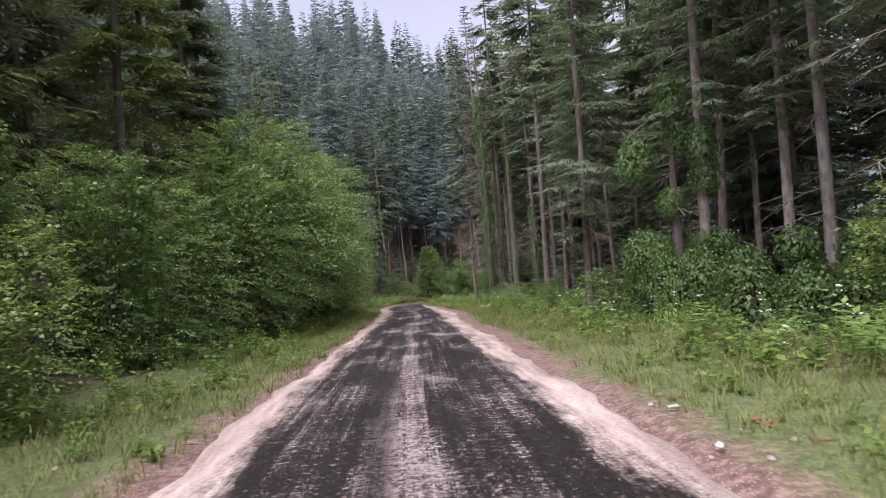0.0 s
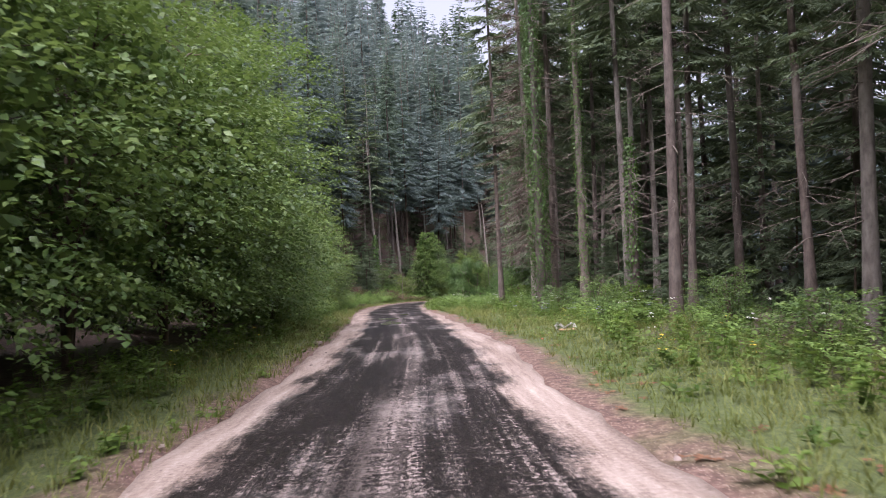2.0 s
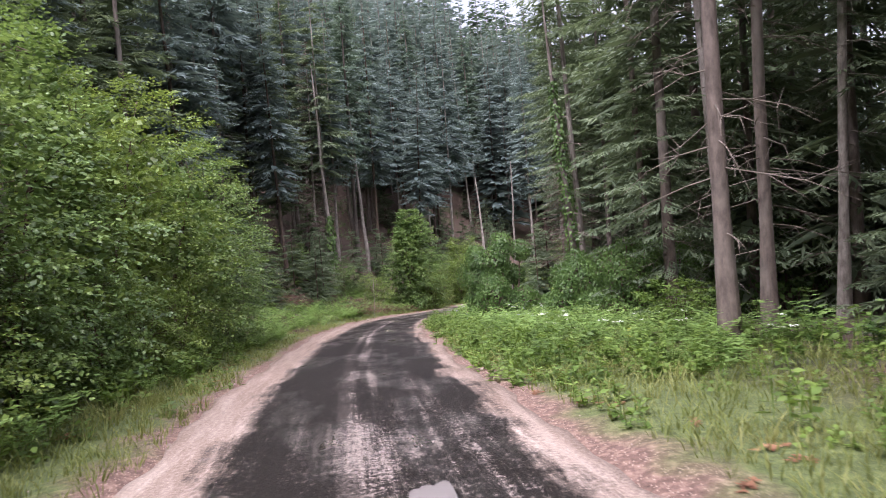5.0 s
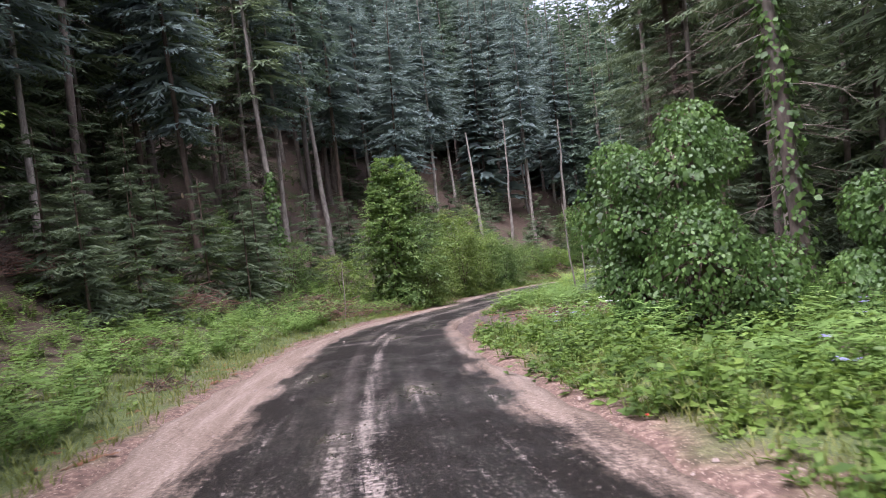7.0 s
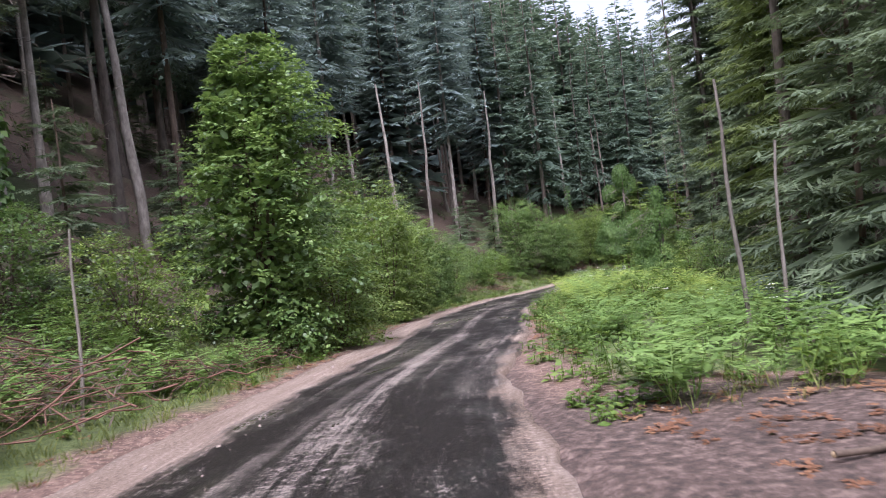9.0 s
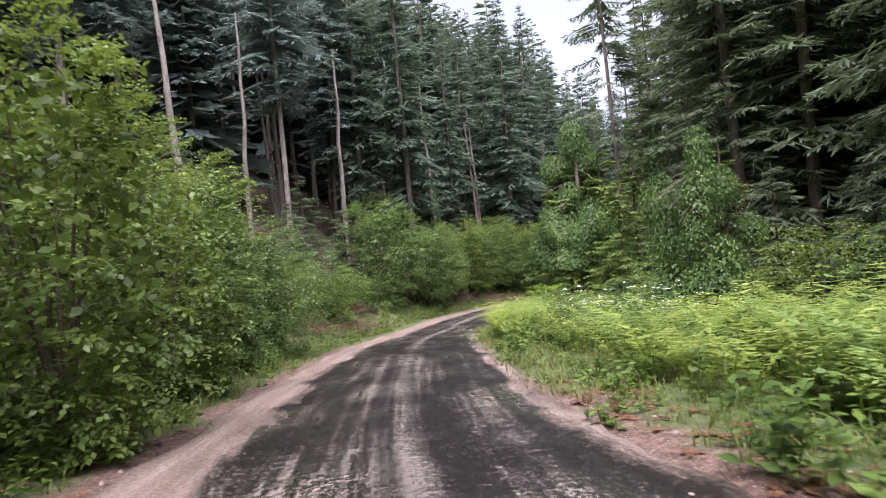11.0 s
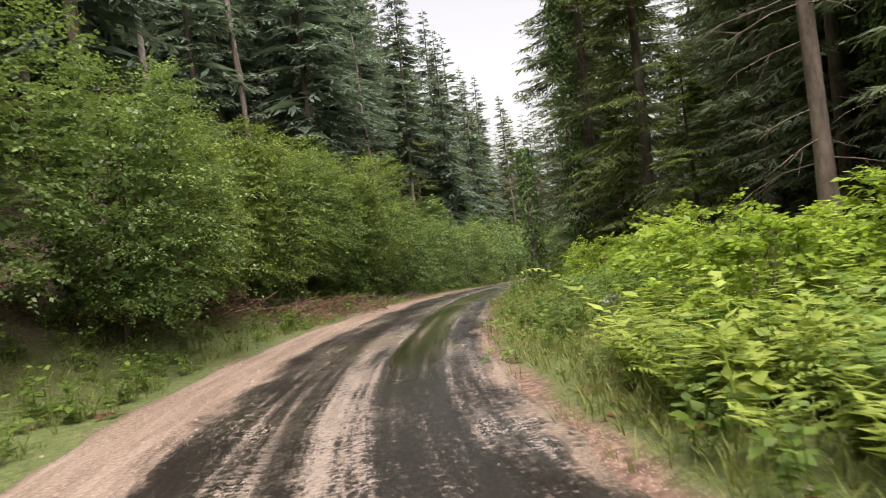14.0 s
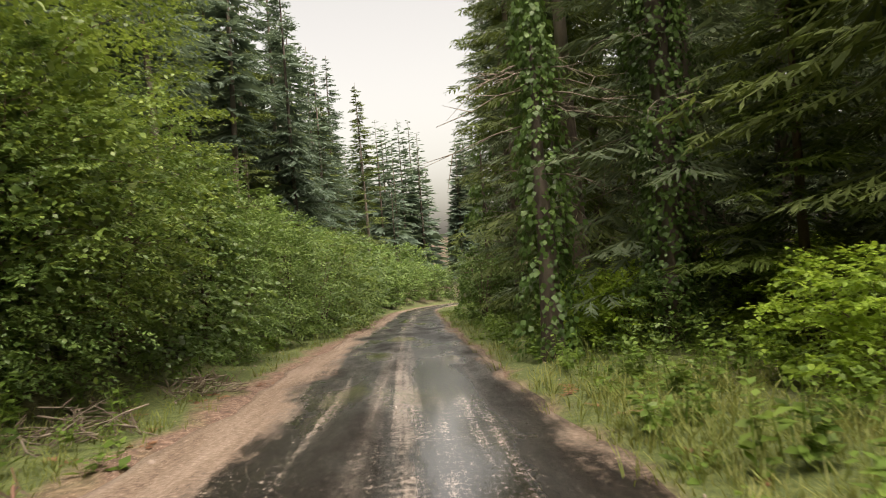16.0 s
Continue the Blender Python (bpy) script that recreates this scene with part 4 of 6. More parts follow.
R = np.random.default_rng(7)
kinds = {
    "edge": [conifer("spruce_tree", "tall dark green spruce with drooping boughs, at the forest edge", R, h, 1.4, 3.3, 31, 6, 12, m, BARK, 0.2, 8, open_low=0.62, wide=0.16, long=0.34) for h, m in ((23.0, NEEDLES), (26.0, NEEDLES_OLIVE))],
    "near": [conifer("spruce_tree", "olive green spruce with feathery boughs down to the verge", R, h, 1.0, 3.1, 31, 6, 8, m, BARK, 0.2, 8, open_low=0.6, wide=0.17, detail=9.5, shelf=0.14) for h, m in ((22.0, NEEDLES_OLIVE), (25.0, NEEDLES))],
    "edge_far": [conifer("spruce_tree", "tall dark green spruce with drooping boughs, in the forest", R, h, 1.0, 3.3, 30, 6, 5, NEEDLES, BARK, 0.2, 4, open_low=0.6, wide=0.2) for h in (23.0, 26.0)],
    "inner": [conifer("spruce_tree", "tall spruce with a bare grey trunk and a high dark crown", R, h, low, 3.3, 21, 6, 6, NEEDLES, wood, 0.145, 11, open_low=0.4, wide=0.22) for h, low, wood in ((25.0, 6.5, BARK_PALE), (28.0, 8.5, BARK), (22.0, 4.5, BARK))],
    "tall": [conifer("spruce_tree", "tall spruce with a slim grey trunk and feathery drooping boughs", R, h, low, 3.1, 22, 6, 5, NEEDLES, wood, 0.145, 26, open_low=0.4, wide=0.22, detail=13.0, shelf=0.14) for h, low, wood in ((25.0, 6.0, BARK_PALE), (28.0, 8.0, BARK), (22.0, 4.0, BARK))],
    "high": [conifer("spruce_tree", "tall spruce with a long bare grey trunk and a high crown", R, h, low, 3.0, 18, 6, 6, NEEDLES, wood, 0.15, 34, open_low=0.4, wide=0.2) for h, low, wood in ((27.0, 11.0, BARK_PALE), (28.0, 13.0, BARK), (24.0, 9.0, BARK))],
    "slope": [conifer("spruce_tree", "tall spruce with a bare grey trunk, on the slope, needles tinted blue for haze", R, h, low, 3.5, 30, 6, 4, NEEDLES_HILL_HAZE, wood, 0.15, 10, open_low=0.5, wide=0.22, shelf=0.22) for h, low, wood in ((26.0, 8.5, BARK_PALE), (29.0, 11.5, BARK), (25.0, 7.0, BARK_BROWN))],
    "fir": [conifer("fir_tree", "blue-green fir on the slope above the road", R, h, low, 3.4, 30, 6, 4, NEEDLES_FIR, BARK, 0.2, 6, wide=0.24, group="firs on the slope", open_low=0.5, shelf=0.22) for h, low in ((24.0, 5.0), (27.0, 9.0))],
    "young": [conifer("young_fir", "young yellow-green fir with boughs down to the ground", R, 8.5, 0.4, 2.7, 20, 6, 6, NEEDLES_YOUNG, BARK_BROWN, 0.1, 0, group="young firs", droop=0.22, open_low=0.85, detail=6.5)],
    "dead": [conifer("dead_spruce", "dying spruce with red-brown needles and a pale trunk", R, 24.0, 3.5, 2.4, 46, 8, 18, NEEDLES_DEAD, BARK_PALE, 0.14, 60, group="dying spruces", thin=0.2, open_low=0.7, droop=0.5, wide=0.03, slim=0.013, long=0.26)],
    "sapling": [conifer("spruce_sapling", "small dark green spruce sapling under the trees", R, 5.0, 0.3, 1.6, 12, 6, 6, NEEDLES, BARK_BROWN, 0.04, 0, group="spruce saplings", droop=0.25, open_low=0.8, wide=0.1, long=0.34, slim=0.03)],
}
used = {id(t): False for ts in kinds.values() for t in ts}
placed = []  # x, y of every tree


def stand(kind, x, y, scale=1.0, which=None, turn=None, lean=0.02):
    """Set a tree of that kind on the ground at x, y."""
    if kind == "edge" and abs(beside(x, y)[1][0]) < 12.5:
        kind = "near"
    if kind == "edge" and abs(beside(x, y)[1][0]) > 13:
        kind = "edge_far"
    if kind == "inner" and abs(beside(x, y)[1][0]) < 11:
        kind = "tall"
    ts = kinds[kind]
    t = ts[R.integers(len(ts)) if which is None else which]
    turn = R.uniform(0, 360) if turn is None else turn
    m = pose(x, y, gz(x, y) - 0.05, math.degrees(R.normal(0, lean)), math.degrees(R.normal(0, lean)), turn) @ Matrix.Diagonal((scale, scale, scale * R.uniform(0.94, 1.06), 1))
    placed.append((x, y))
    if not used[id(t)]:
        used[id(t)] = True
        t.matrix_basis = m
        return t
    ob = copy_thing(t, Matrix.Identity(4))
    ob.matrix_basis = m
    return ob


def snag(x, y, h, radius, wood, label, lean=(0.0, 0.0), stubs=10, climber=0.0):
    """A bare standing trunk with broken stubs, some with ivy round the foot."""
    rng = np.random.default_rng(int(abs(x * 31 + y * 17)) + 5)
    t = thing("bare_trunk", label, "tree", "bare trunks on the slope")
    z = np.linspace(-0.4, h, 8)
    p = np.c_[lean[0] * z / h + rng.normal(0, 0.04, 8), lean[1] * z / h + rng.normal(0, 0.04, 8), z]
    v, q = tube(p, radius * (1 - 0.72 * np.clip(z / h, 0, 1)), 8)
    trunk = part("trunk", mesh_of("trunk", v, q, (), [wood], smooth=True), t)
    if stubs:
        part("brushwood", dead_twigs(rng, h * 0.25, h * 0.97, stubs, 1.3).mesh("brushwood", TWIG), trunk, "bare grey dead branches", "stuff")
    if climber:
        part("ivy", climber_sleeve(rng, climber, 0.45, 0.3, 900, 0.2).mesh("ivy", IVY), t, "dark green ivy round the trunk")
    t.matrix_basis = pose(x, y, gz(x, y))
    placed.append((x, y))
    return t


# single trees that can be told apart
stand("inner", 9.3, 17.0, 1.0, 0)
stand("inner", 5.8, 29.0, 0.95, 2)
stand("high", 5.9, 41.6, 1.0, 1)
stand("high", 13.9, 43.3, 1.0, 1)
stand("high", 10.0, 41.8, 0.9, 2)
stand("dead", 3.4, 53.6, 1.0)
stand("high", 4.6, 55.4, 1.0, 1)
stand("high", 8.5, 55.2, 1.0, 0)
stand("high", 2.6, 62.8, 0.95, 2)
stand("high", 5.2, 66.5, 1.0, 2)
stand("high", 5.6, 60.5, 0.95, 0)
stand("high", 8.0, 63.5, 0.95, 0)
stand("high", 7.2, 58.0, 0.9, 2)
stand("high", 6.4, 48.6, 0.9, 0)
stand("high", 7.6, 45.0, 0.85, 2)
stand("inner", 6.8, 33.6, 0.85, 0)
stand("edge", 6.0, 74.5, 1.0, 1)
stand("dead", 7.6, 95.4, 0.8)
stand("dead", -10.6, 113.3, 0.85)
stand("inner", -9.6, 114.2, 1.0, 0)
stand("inner", -12.7, 108.8, 1.0, 2)
stand("inner", -12.8, 115.9, 0.9, 1)
stand("fir", -7.6, 121.0, 1.0, 1)
stand("inner", -16.0, 104.0, 1.0, 2)
stand("edge", -17.5, 99.0, 1.0, 0)
stand("edge", -19.5, 92.0, 1.0, 1)
stand("edge", 10.6, 101.0, 1.0, 1)
for s, d, kind, k in ((101.5, 7.2, "sapling", 1.2), (104.5, 7.6, "sapling", 1.4), (103.0, 9.0, "inner", 0.9), (106.5, 9.4, "inner", 0.95), (99.5, 9.8, "inner", 0.9), (97.0, 12.0, "inner", 1.0), (101.0, 12.5, "inner", 1.0)):
    x, y = along(s, d)
    stand(kind, float(x), float(y), k)
stand("edge", 12.0, 105.5, 1.05, 1)
stand("edge", 13.8, 110.5, 1.0, 0)
stand("edge", 17.8, 115.0, 1.0, 1)
stand("edge", 20.4, 118.5, 1.0, 0)
stand("young", 18.6, 124.0, 0.6)
stand("young", 21.0, 131.6, 0.85)
stand("young", 20.0, 132.6, 0.8)
stand("young", 19.6, 129.4, 0.6)
stand("young", 23.5, 134.5, 0.8)
stand("young", 26.0, 135.0, 0.9)
stand("inner", 31.5, 141.2, 1.0, 1)
stand("inner", 30.0, 149.0 - 16.5, 1.0, 0)
stand("edge", 43.4, 149.8, 1.05, 0)
stand("edge", 46.0, 153.6, 1.1, 1)
stand("edge", 50.5, 156.8, 1.05, 0)
stand("edge", 55.5, 158.8, 1.0, 1)
stand("edge", 62.0, 163.0, 1.05, 0)
for s, d in ((188.0, 7.0), (196.0, 6.6), (205.0, 6.2), (214.0, 6.4), (183.0, 8.5)):
    x, y = along(s, d)
    stand("edge", float(x), float(y), 1.05, 1)
stand("young", 41.4, 147.2, 0.9)
stand("young", 44.8, 151.6, 0.9)
for x, y, h, r, wood, dx, ivy in (
    (20.5, 157.0, 15.0, 0.22, BARK_PALE, 0.5, 0), (28.8, 168.0, 17.0, 0.16, BARK_PALE, -0.7, 5.5), (28.6, 163.0, 18.0, 0.19, BARK_PALE, -0.9, 4.0),
    (32.0, 164.5, 16.0, 0.2, BARK_PALE, -0.4, 6.0), (36.6, 164.7, 14.0, 0.17, BARK, -0.6, 0), (39.1, 168.3, 15.0, 0.18, BARK, -0.5, 0),
    (17.0, 161.0, 13.0, 0.17, BARK_PALE, -0.5, 0), 
    (6.9, 137.2, 13.0, 0.2, BARK_PALE, -0.6, 0), (-8.0, 137.5, 16.0, 0.2, BARK, -0.6, 0), (-6.6, 119.0, 17.0, 0.2, BARK_PALE, -0.6, 0),
    (-9.2, 112.4, 18.0, 0.19, BARK_PALE, -0.5, 5.0), (49.0, 170.0, 15.0, 0.17, BARK, -0.4, 0), (12.5, 151.0, 14.0, 0.18, BARK_PALE, 0.4, 0)):
    snag(x, y, h, r, wood, "bare pale trunk of a dead spruce standing on the slope", (dx, 0.2), 10, ivy)

# the rest of the stand, by chance, in belts on both sides
def free(x, y, gap):
    return all((x - a) ** 2 + (y - b) ** 2 > gap * gap for a, b in placed)


def belt(n, s0, s1, d0, d1, kind_at, gap=2.6):
    made = tries = 0
    while made < n and tries < n * 12:
        tries += 1
        s, d = R.uniform(s0, s1), R.uniform(d0, d1)
        x, y = (float(v) for v in along(s, d))
        if free(x, y, gap):
            stand(kind_at(R.uniform()), x, y, R.uniform(0.85, 1.15))
            made += 1


belt(22, 6, 36, 8.5, 24, lambda u: "inner" if u < 0.93 else "edge", 2.0)
belt(18, 36, 74, 9.5, 24, lambda u: "high" if u < 0.8 else "edge_far", 2.0)
belt(14, 6, 40, 15.5, 24, lambda u: "edge_far", 1.8)
belt(4, 40, 74, 14, 22, lambda u: "edge_far", 1.8)
belt(14, 74, 92, 10, 24, lambda u: "edge" if u < 0.5 else "inner")
belt(22, 92, 140, 13, 26, lambda u: "edge" if u < 0.6 else "inner")
belt(16, 140, 170, 12.5, 24, lambda u: "inner" if u < 0.6 else "edge")
belt(26, 166, 240, 6.5, 22, lambda u: "edge" if u < 0.75 else "inner", 2.5)
belt(7, 138, 172, 10.5, 13, lambda u: "near", 2.0)
belt(18, 136, 200, 13.5, 20, lambda u: "edge_far", 1.8)
belt(12, 118, 160, 15.5, 22, lambda u: "edge_far", 1.8)
belt(30, 0, 72, -24, -9.5, lambda u: "edge" if u < 0.6 else "inner")
belt(44, 72, 106, -28, -12, lambda u: "slope" if u < 0.55 else "edge", 2.2)
belt(50, 100, 172, -30, -11.5, lambda u: "slope" if u < 0.88 else "fir", 2.3)
belt(16, 160, 204, -15, -8.5, lambda u: "fir", 2.0)
belt(34, 170, 250, -22, -7.5, lambda u: "fir" if u < 0.6 else "edge", 2.5)
belt(18, 8, 66, 9, 17, lambda u: "sapling", 1.4)
belt(32, 78, 110, -19, -9, lambda u: "sapling", 1.4)
belt(40, 100, 172, -22, -8, lambda u: "sapling", 1.4)
belt(14, 92, 140, 10, 16, lambda u: "sapling", 1.4)


# far woods: one sheet of many simpler trees
def far_template(rng, h, low, reach):
    """A conifer for the distance: tiers of broad boughs, frayed at their ends."""
    heap = Heap()
    tiers, per = 22, 5
    n = tiers * per
    t = np.clip((np.repeat(np.arange(tiers), per) + rng.uniform(-0.4, 0.6, n)) / tiers, 0, 0.985)
    a = np.tile(np.arange(per) * 2 * np.pi / per, tiers) + np.repeat(rng.uniform(0, 6.28, tiers), per) + rng.normal(0, 0.3, n)
    L = reach * (1 - t) ** 0.72 * rng.uniform(0.7, 1.18, n) + 0.35
    o = unit(np.stack([np.cos(a), np.sin(a), -0.42 + 0.5 * t + rng.normal(0, 0.1, n)], -1))
    side = unit(np.stack([-np.sin(a), np.cos(a), rng.normal(0, 0.3, n)], -1))
    p = np.c_[np.zeros((n, 2)), low + t * (h - low)]
    heap.put(*kites(p, o, side, L * 0.9, L * 0.46, 0.2, 0.55))
    for sgn in (-1, 1):
        lift = np.array([0, 0, 1.0]) * rng.uniform(0.0, 0.3, n)[:, None]
        heap.put(*kites(p + o * (0.42 * L)[:, None], unit(o + sgn * 0.5 * side + lift), unit(side + [0, 0, 0.3 * sgn]), L * 0.6, L * 0.15 + 0.06, 0.2))
    v, q = heap.arrays()
    tv, tq = tube([[0, 0, -0.5], [0.1, 0, h * 0.5], [0, 0, h * 0.98]], [0.24, 0.15, 0.02], 4)
    return v, q, tv, tq


def far_woods():
    rng = np.random.default_rng(21)
    temps = [far_template(rng, h, low, 3.6) for h, low in ((24, 1.5), (27, 3), (21, 1.5), (25, 6), (23, 2), (28, 8))]
    pos = []

    def fill(s0, s1, d0, d1, n, power=1.0):
        s = rng.uniform(s0, s1, n)
        d = np.sign(d0) * (abs(d0) + (abs(d1) - abs(d0)) * rng.uniform(size=n) ** power)
        pos.append(np.stack(along(s, d), -1))

    fill(-10, 75, -24, -70, 80)
    fill(75, 172, -26, -112, 660, 1.3)
    fill(165, 300, -16, -70, 230, 1.2)
    fill(165, 225, -13, -45, 110)
    fill(150, 205, -18, -60, 130)
    fill(0, 80, 24, 60, 60)
    fill(75, 150, 25, 55, 50)
    fill(150, 300, 18, 60, 120)
    fill(296, 330, -14, 14, 40)
    a = rng.uniform(-0.2, 0.9, 180)
    r = rng.uniform(230, 300, 180)
    pos.append(np.stack([-25 + np.sin(a - 0.25) * r, np.cos(a - 0.25) * r], -1))
    xy = np.vstack(pos)
    s, d = beside(xy[:, 0], xy[:, 1])
    ok = (np.abs(d) > 11) | (s > 292)
    xy, s, d = xy[ok], s[ok], d[ok]
    z = lie(s, d, xy[:, 0], xy[:, 1])
    crowns, hill, end, trunks = Heap(), Heap(), Heap(), Heap()
    which = rng.integers(0, len(temps), len(xy))
    for i, (x, y) in enumerate(xy):
        v, q, tv, tq = temps[which[i]]
        a, sc = rng.uniform(0, 6.28), rng.uniform(0.75, 1.2)
        m = np.array([[np.cos(a), -np.sin(a), 0], [np.sin(a), np.cos(a), 0], [0, 0, 1]]) * sc
        off = np.array([x, y, z[i] - 0.2])
        # crowns high on the hill get the palest haze colour, the slope a fainter one
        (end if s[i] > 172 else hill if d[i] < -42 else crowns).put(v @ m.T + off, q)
        trunks.put(tv @ m.T + off, tq)
    woods = thing("far_woods", "dense conifer forest on the hillside, coloured blue-green for haze", "forest", kind="stuff")
    part("crowns", crowns.mesh("crowns", NEEDLES_HILL_HAZE), woods, "conifer crowns on the slope, tinted blue for haze", "stuff")
    part("crowns", hill.mesh("crowns", NEEDLES_FAR_HAZE), woods, "conifer crowns high on the hill, coloured pale blue for haze", "stuff")
    part("crowns", end.mesh("crowns", NEEDLES_FIR), woods, "green conifer crowns at the end of the straight", "stuff")
    part("trunks", trunks.mesh("trunks", BARK, True), woods)


far_woods()


# ---- broadleaf shrubs and small trees ----
def broadleaf(name, label, rng, h, width, boughs, leaf, mat, group, **more):
    t = thing(name, label, "shrub" if h < 4 else "tree", group)
    crown, centres = broad_crown(rng, h, width, boughs, leaf, **more)
    part("stem", broad_stems(rng, h, width, centres).mesh("stem", BARK_BROWN, True), t)
    part("crown", crown.mesh("crown", mat), t)
    return t


kinds["beech"] = [broadleaf("beech_tree", "leafy young beech with layered fresh green sprays, beside the road", R, 7.0, 5.8, 480, 0.105, m, "leafy trees beside the road", per=6) for m in (LEAF, LEAF, LEAF_LIME)]
kinds["overhang"] = [broadleaf("beech_tree", "leafy beech with boughs that hang over a dark foot", R, 7.4, 6.4, 500, 0.105, m, "leafy trees beside the road", low=0.17, per=6) for m in (LEAF, LEAF_LIME)]
kinds["slim"] = [broadleaf("young_beech", "slim young beech with a pointed leafy crown", R, 9.0, 4.8, 460, 0.15, LEAF, "leafy trees beside the road", low=0.02, top=0.68, mid=0.33)]
kinds["back"] = [broadleaf("beech_tree", "leafy young beech at the back of the thicket", R, 7.0, 5.8, 300, 0.15, m, "leafy trees beside the road") for m in (LEAF, LEAF_LIME)]
kinds["hedge"] = [broadleaf("beech_tree", "leafy young beech far along the road", R, 6.0, 5.4, 150, 0.28, LEAF, "leafy trees beside the road", twigs=5, per=3)]
kinds["shrub"] = [broadleaf("hazel_shrub", "rounded green hazel shrub at the forest edge", R, 3.2, 3.3, 190, 0.095, m, "shrubs beside the road", twigs=6, per=4) for m in (LEAF, LEAF_LIME)]
kinds["elder"] = [broadleaf("elder_shrub", "bright green leafy elder shrub on the verge", R, 2.0, 3.0, 190, 0.12, m, "shrubs beside the road", twigs=6, per=4) for m in (ELDER, ELDER)]
kinds["low"] = [broadleaf("low_shrub", "low leafy shrub on the verge", R, 1.5, 2.2, 120, 0.095, m, "shrubs beside the road", twigs=6, per=4) for m in (WEED, LEAF)]
for ts in kinds.values():
    for t in ts:
        used.setdefault(id(t), False)

# left of the first straight: an unbroken leafy wall
for s, d, k, w in ((6, -6.6, 0.72, 0), (11, -7.2, 0.75, 1), (15.5, -6.4, 0.66, 1), (20, -6.8, 0.74, 0), (25, -6.4, 0.92, 1), (29.5, -6.5, 1.18, 0), (34, -6.3, 1.1, 1),
                   (38.5, -5.9, 1.1, 1), (43, -5.9, 1.25, 0), (47.5, -6.8, 1.2, 0), (52, -6.1, 0.95, 1), (56.5, -6.3, 1.0, 1), (61, -6.3, 0.95, 0), (65.5, -6.4, 1.0, 1), (70, -6.6, 1.05, 2), (74.5, -6.4, 1.0, 0), (78.2, -6.6, 0.92, 1),
                   (46, -10.5, 1.1, 0), (56, -10.5, 1.1, 1)):
    x, y = along(s, d)
    stand("back" if d < -9 else "overhang" if 27 < s < 50 else "beech", float(x), float(y), k, 0 if 27 < s < 50 else w)
for s, d, k in ((4, -5.2, 0.9), (8.5, -5.2, 0.8), (50, -5.0, 0.7), (55, -5.0, 0.75), (59, -4.9, 0.75), (62.5, -5.1, 0.8), (65.5, -5.0, 0.75), (68, -5.0, 0.7), (71.5, -5.1, 0.8), (76.5, -5.0, 0.7)):
    x, y = along(s, d)
    stand("shrub", float(x), float(y), k)
for s, d, k in ((12, -9.2, 0.9), (18, -10.4, 1.05), (24, -9.4, 0.95), (30, -10.6, 1.05), (36, -9.8, 1.0)):
    x, y = along(s, d)
    stand("near", float(x), float(y), k)
# left of the bend and of the last straight
stand("slim", -2.8, 111.2, 0.98)
for x, y, kind, k in ((-0.7, 116.3, "shrub", 1.1), (2.2, 119.6, "back", 0.66), (-1.0, 119.5, "back", 0.66), (4.0, 124.5, "back", 0.64), (-5.6, 107.5, "shrub", 0.8), (-8.2, 108.8, "shrub", 0.85),
                      (-11.5, 107.5, "shrub", 0.8), (-0.8, 111.5, "shrub", 0.9), (5.6, 128.2, "beech", 0.66), (3.0, 128.5, "back", 0.8), (7.6, 132.4, "beech", 0.6), (6.4, 135.0, "shrub", 1.2),
                      (10.6, 139.0, "shrub", 0.9), (12.6, 141.8, "shrub", 1.0), (38.6, 161.4, "overhang", 0.8), (35.0, 161.4, "overhang", 0.85), (42.5, 165.0, "beech", 0.8), (26.6, 154.4, "overhang", 0.66),
                      (30.0, 156.8, "overhang", 0.75), (33.4, 159.0, "overhang", 0.72), (37.4, 160.8, "beech", 0.66), (41.0, 162.6, "shrub", 1.3), (44.5, 164.2, "beech", 0.66), (48.6, 166.6, "back", 0.62),
                      (52.6, 168.2, "back", 0.66), (57.5, 170.6, "shrub", 1.4), (63.0, 174.0, "back", 0.7), (69.5, 178.0, "hedge", 0.9), (77.0, 182.5, "hedge", 0.9), (86.0, 187.0, "hedge", 1.0), (97.0, 192.0, "hedge", 1.0)):
    stand(kind, x, y, k)
for s, d, k in ((126, -6.2, 1.2), (130, -5.6, 1.1), (133.5, -7.2, 1.4), (137, -6.4, 1.3), (140.5, -7.6, 1.4), (144, -6.0, 1.2), (148, -7.2, 1.4), (152, -6.2, 1.2), (118, -6.0, 1.2), (122, -7.0, 1.4)):
    x, y = along(s, d)
    stand("low", float(x), float(y), k)
for x, y, k in ((20.4, 150.8, 0.88), (23.9, 152.0, 0.74)):
    stand("overhang", x, y, k, 0)
for x, y, k in ((15.4, 146.6, 0.55), (17.6, 148.6, 0.5)):
    stand("shrub", x, y, k)
# right of the road
for x, y, kind, k in ((8.8, 11.8, "shrub", 1.1), (5.6, 23.5, "low", 1.2), (4.6, 31.0, "low", 0.7), (5.4, 36.5, "shrub", 0.5),
                      (3.6, 40.0, "low", 0.6), (4.2, 44.2, "shrub", 0.5), (4.2, 69.0, "low", 1.0), (5.6, 46.0, "low", 0.9), (3.8, 49.0, "low", 0.8),
                      (12.9, 124.4, "shrub", 0.42), (12.2, 121.9, "shrub", 0.4), (16.6, 120.2, "shrub", 0.85), (17.4, 124.6, "shrub", 0.8), (16.2, 117.6, "shrub", 0.8), (13.9, 123.0, "shrub", 0.5), (14.6, 125.6, "shrub", 0.48), (24.9, 140.5, "elder", 0.8),
                      (26.5, 139.0, "elder", 0.95), (30.2, 143.0, "elder", 0.9),
                      (58.0, 163.0, "shrub", 0.9)):
    stand(kind, x, y, k)
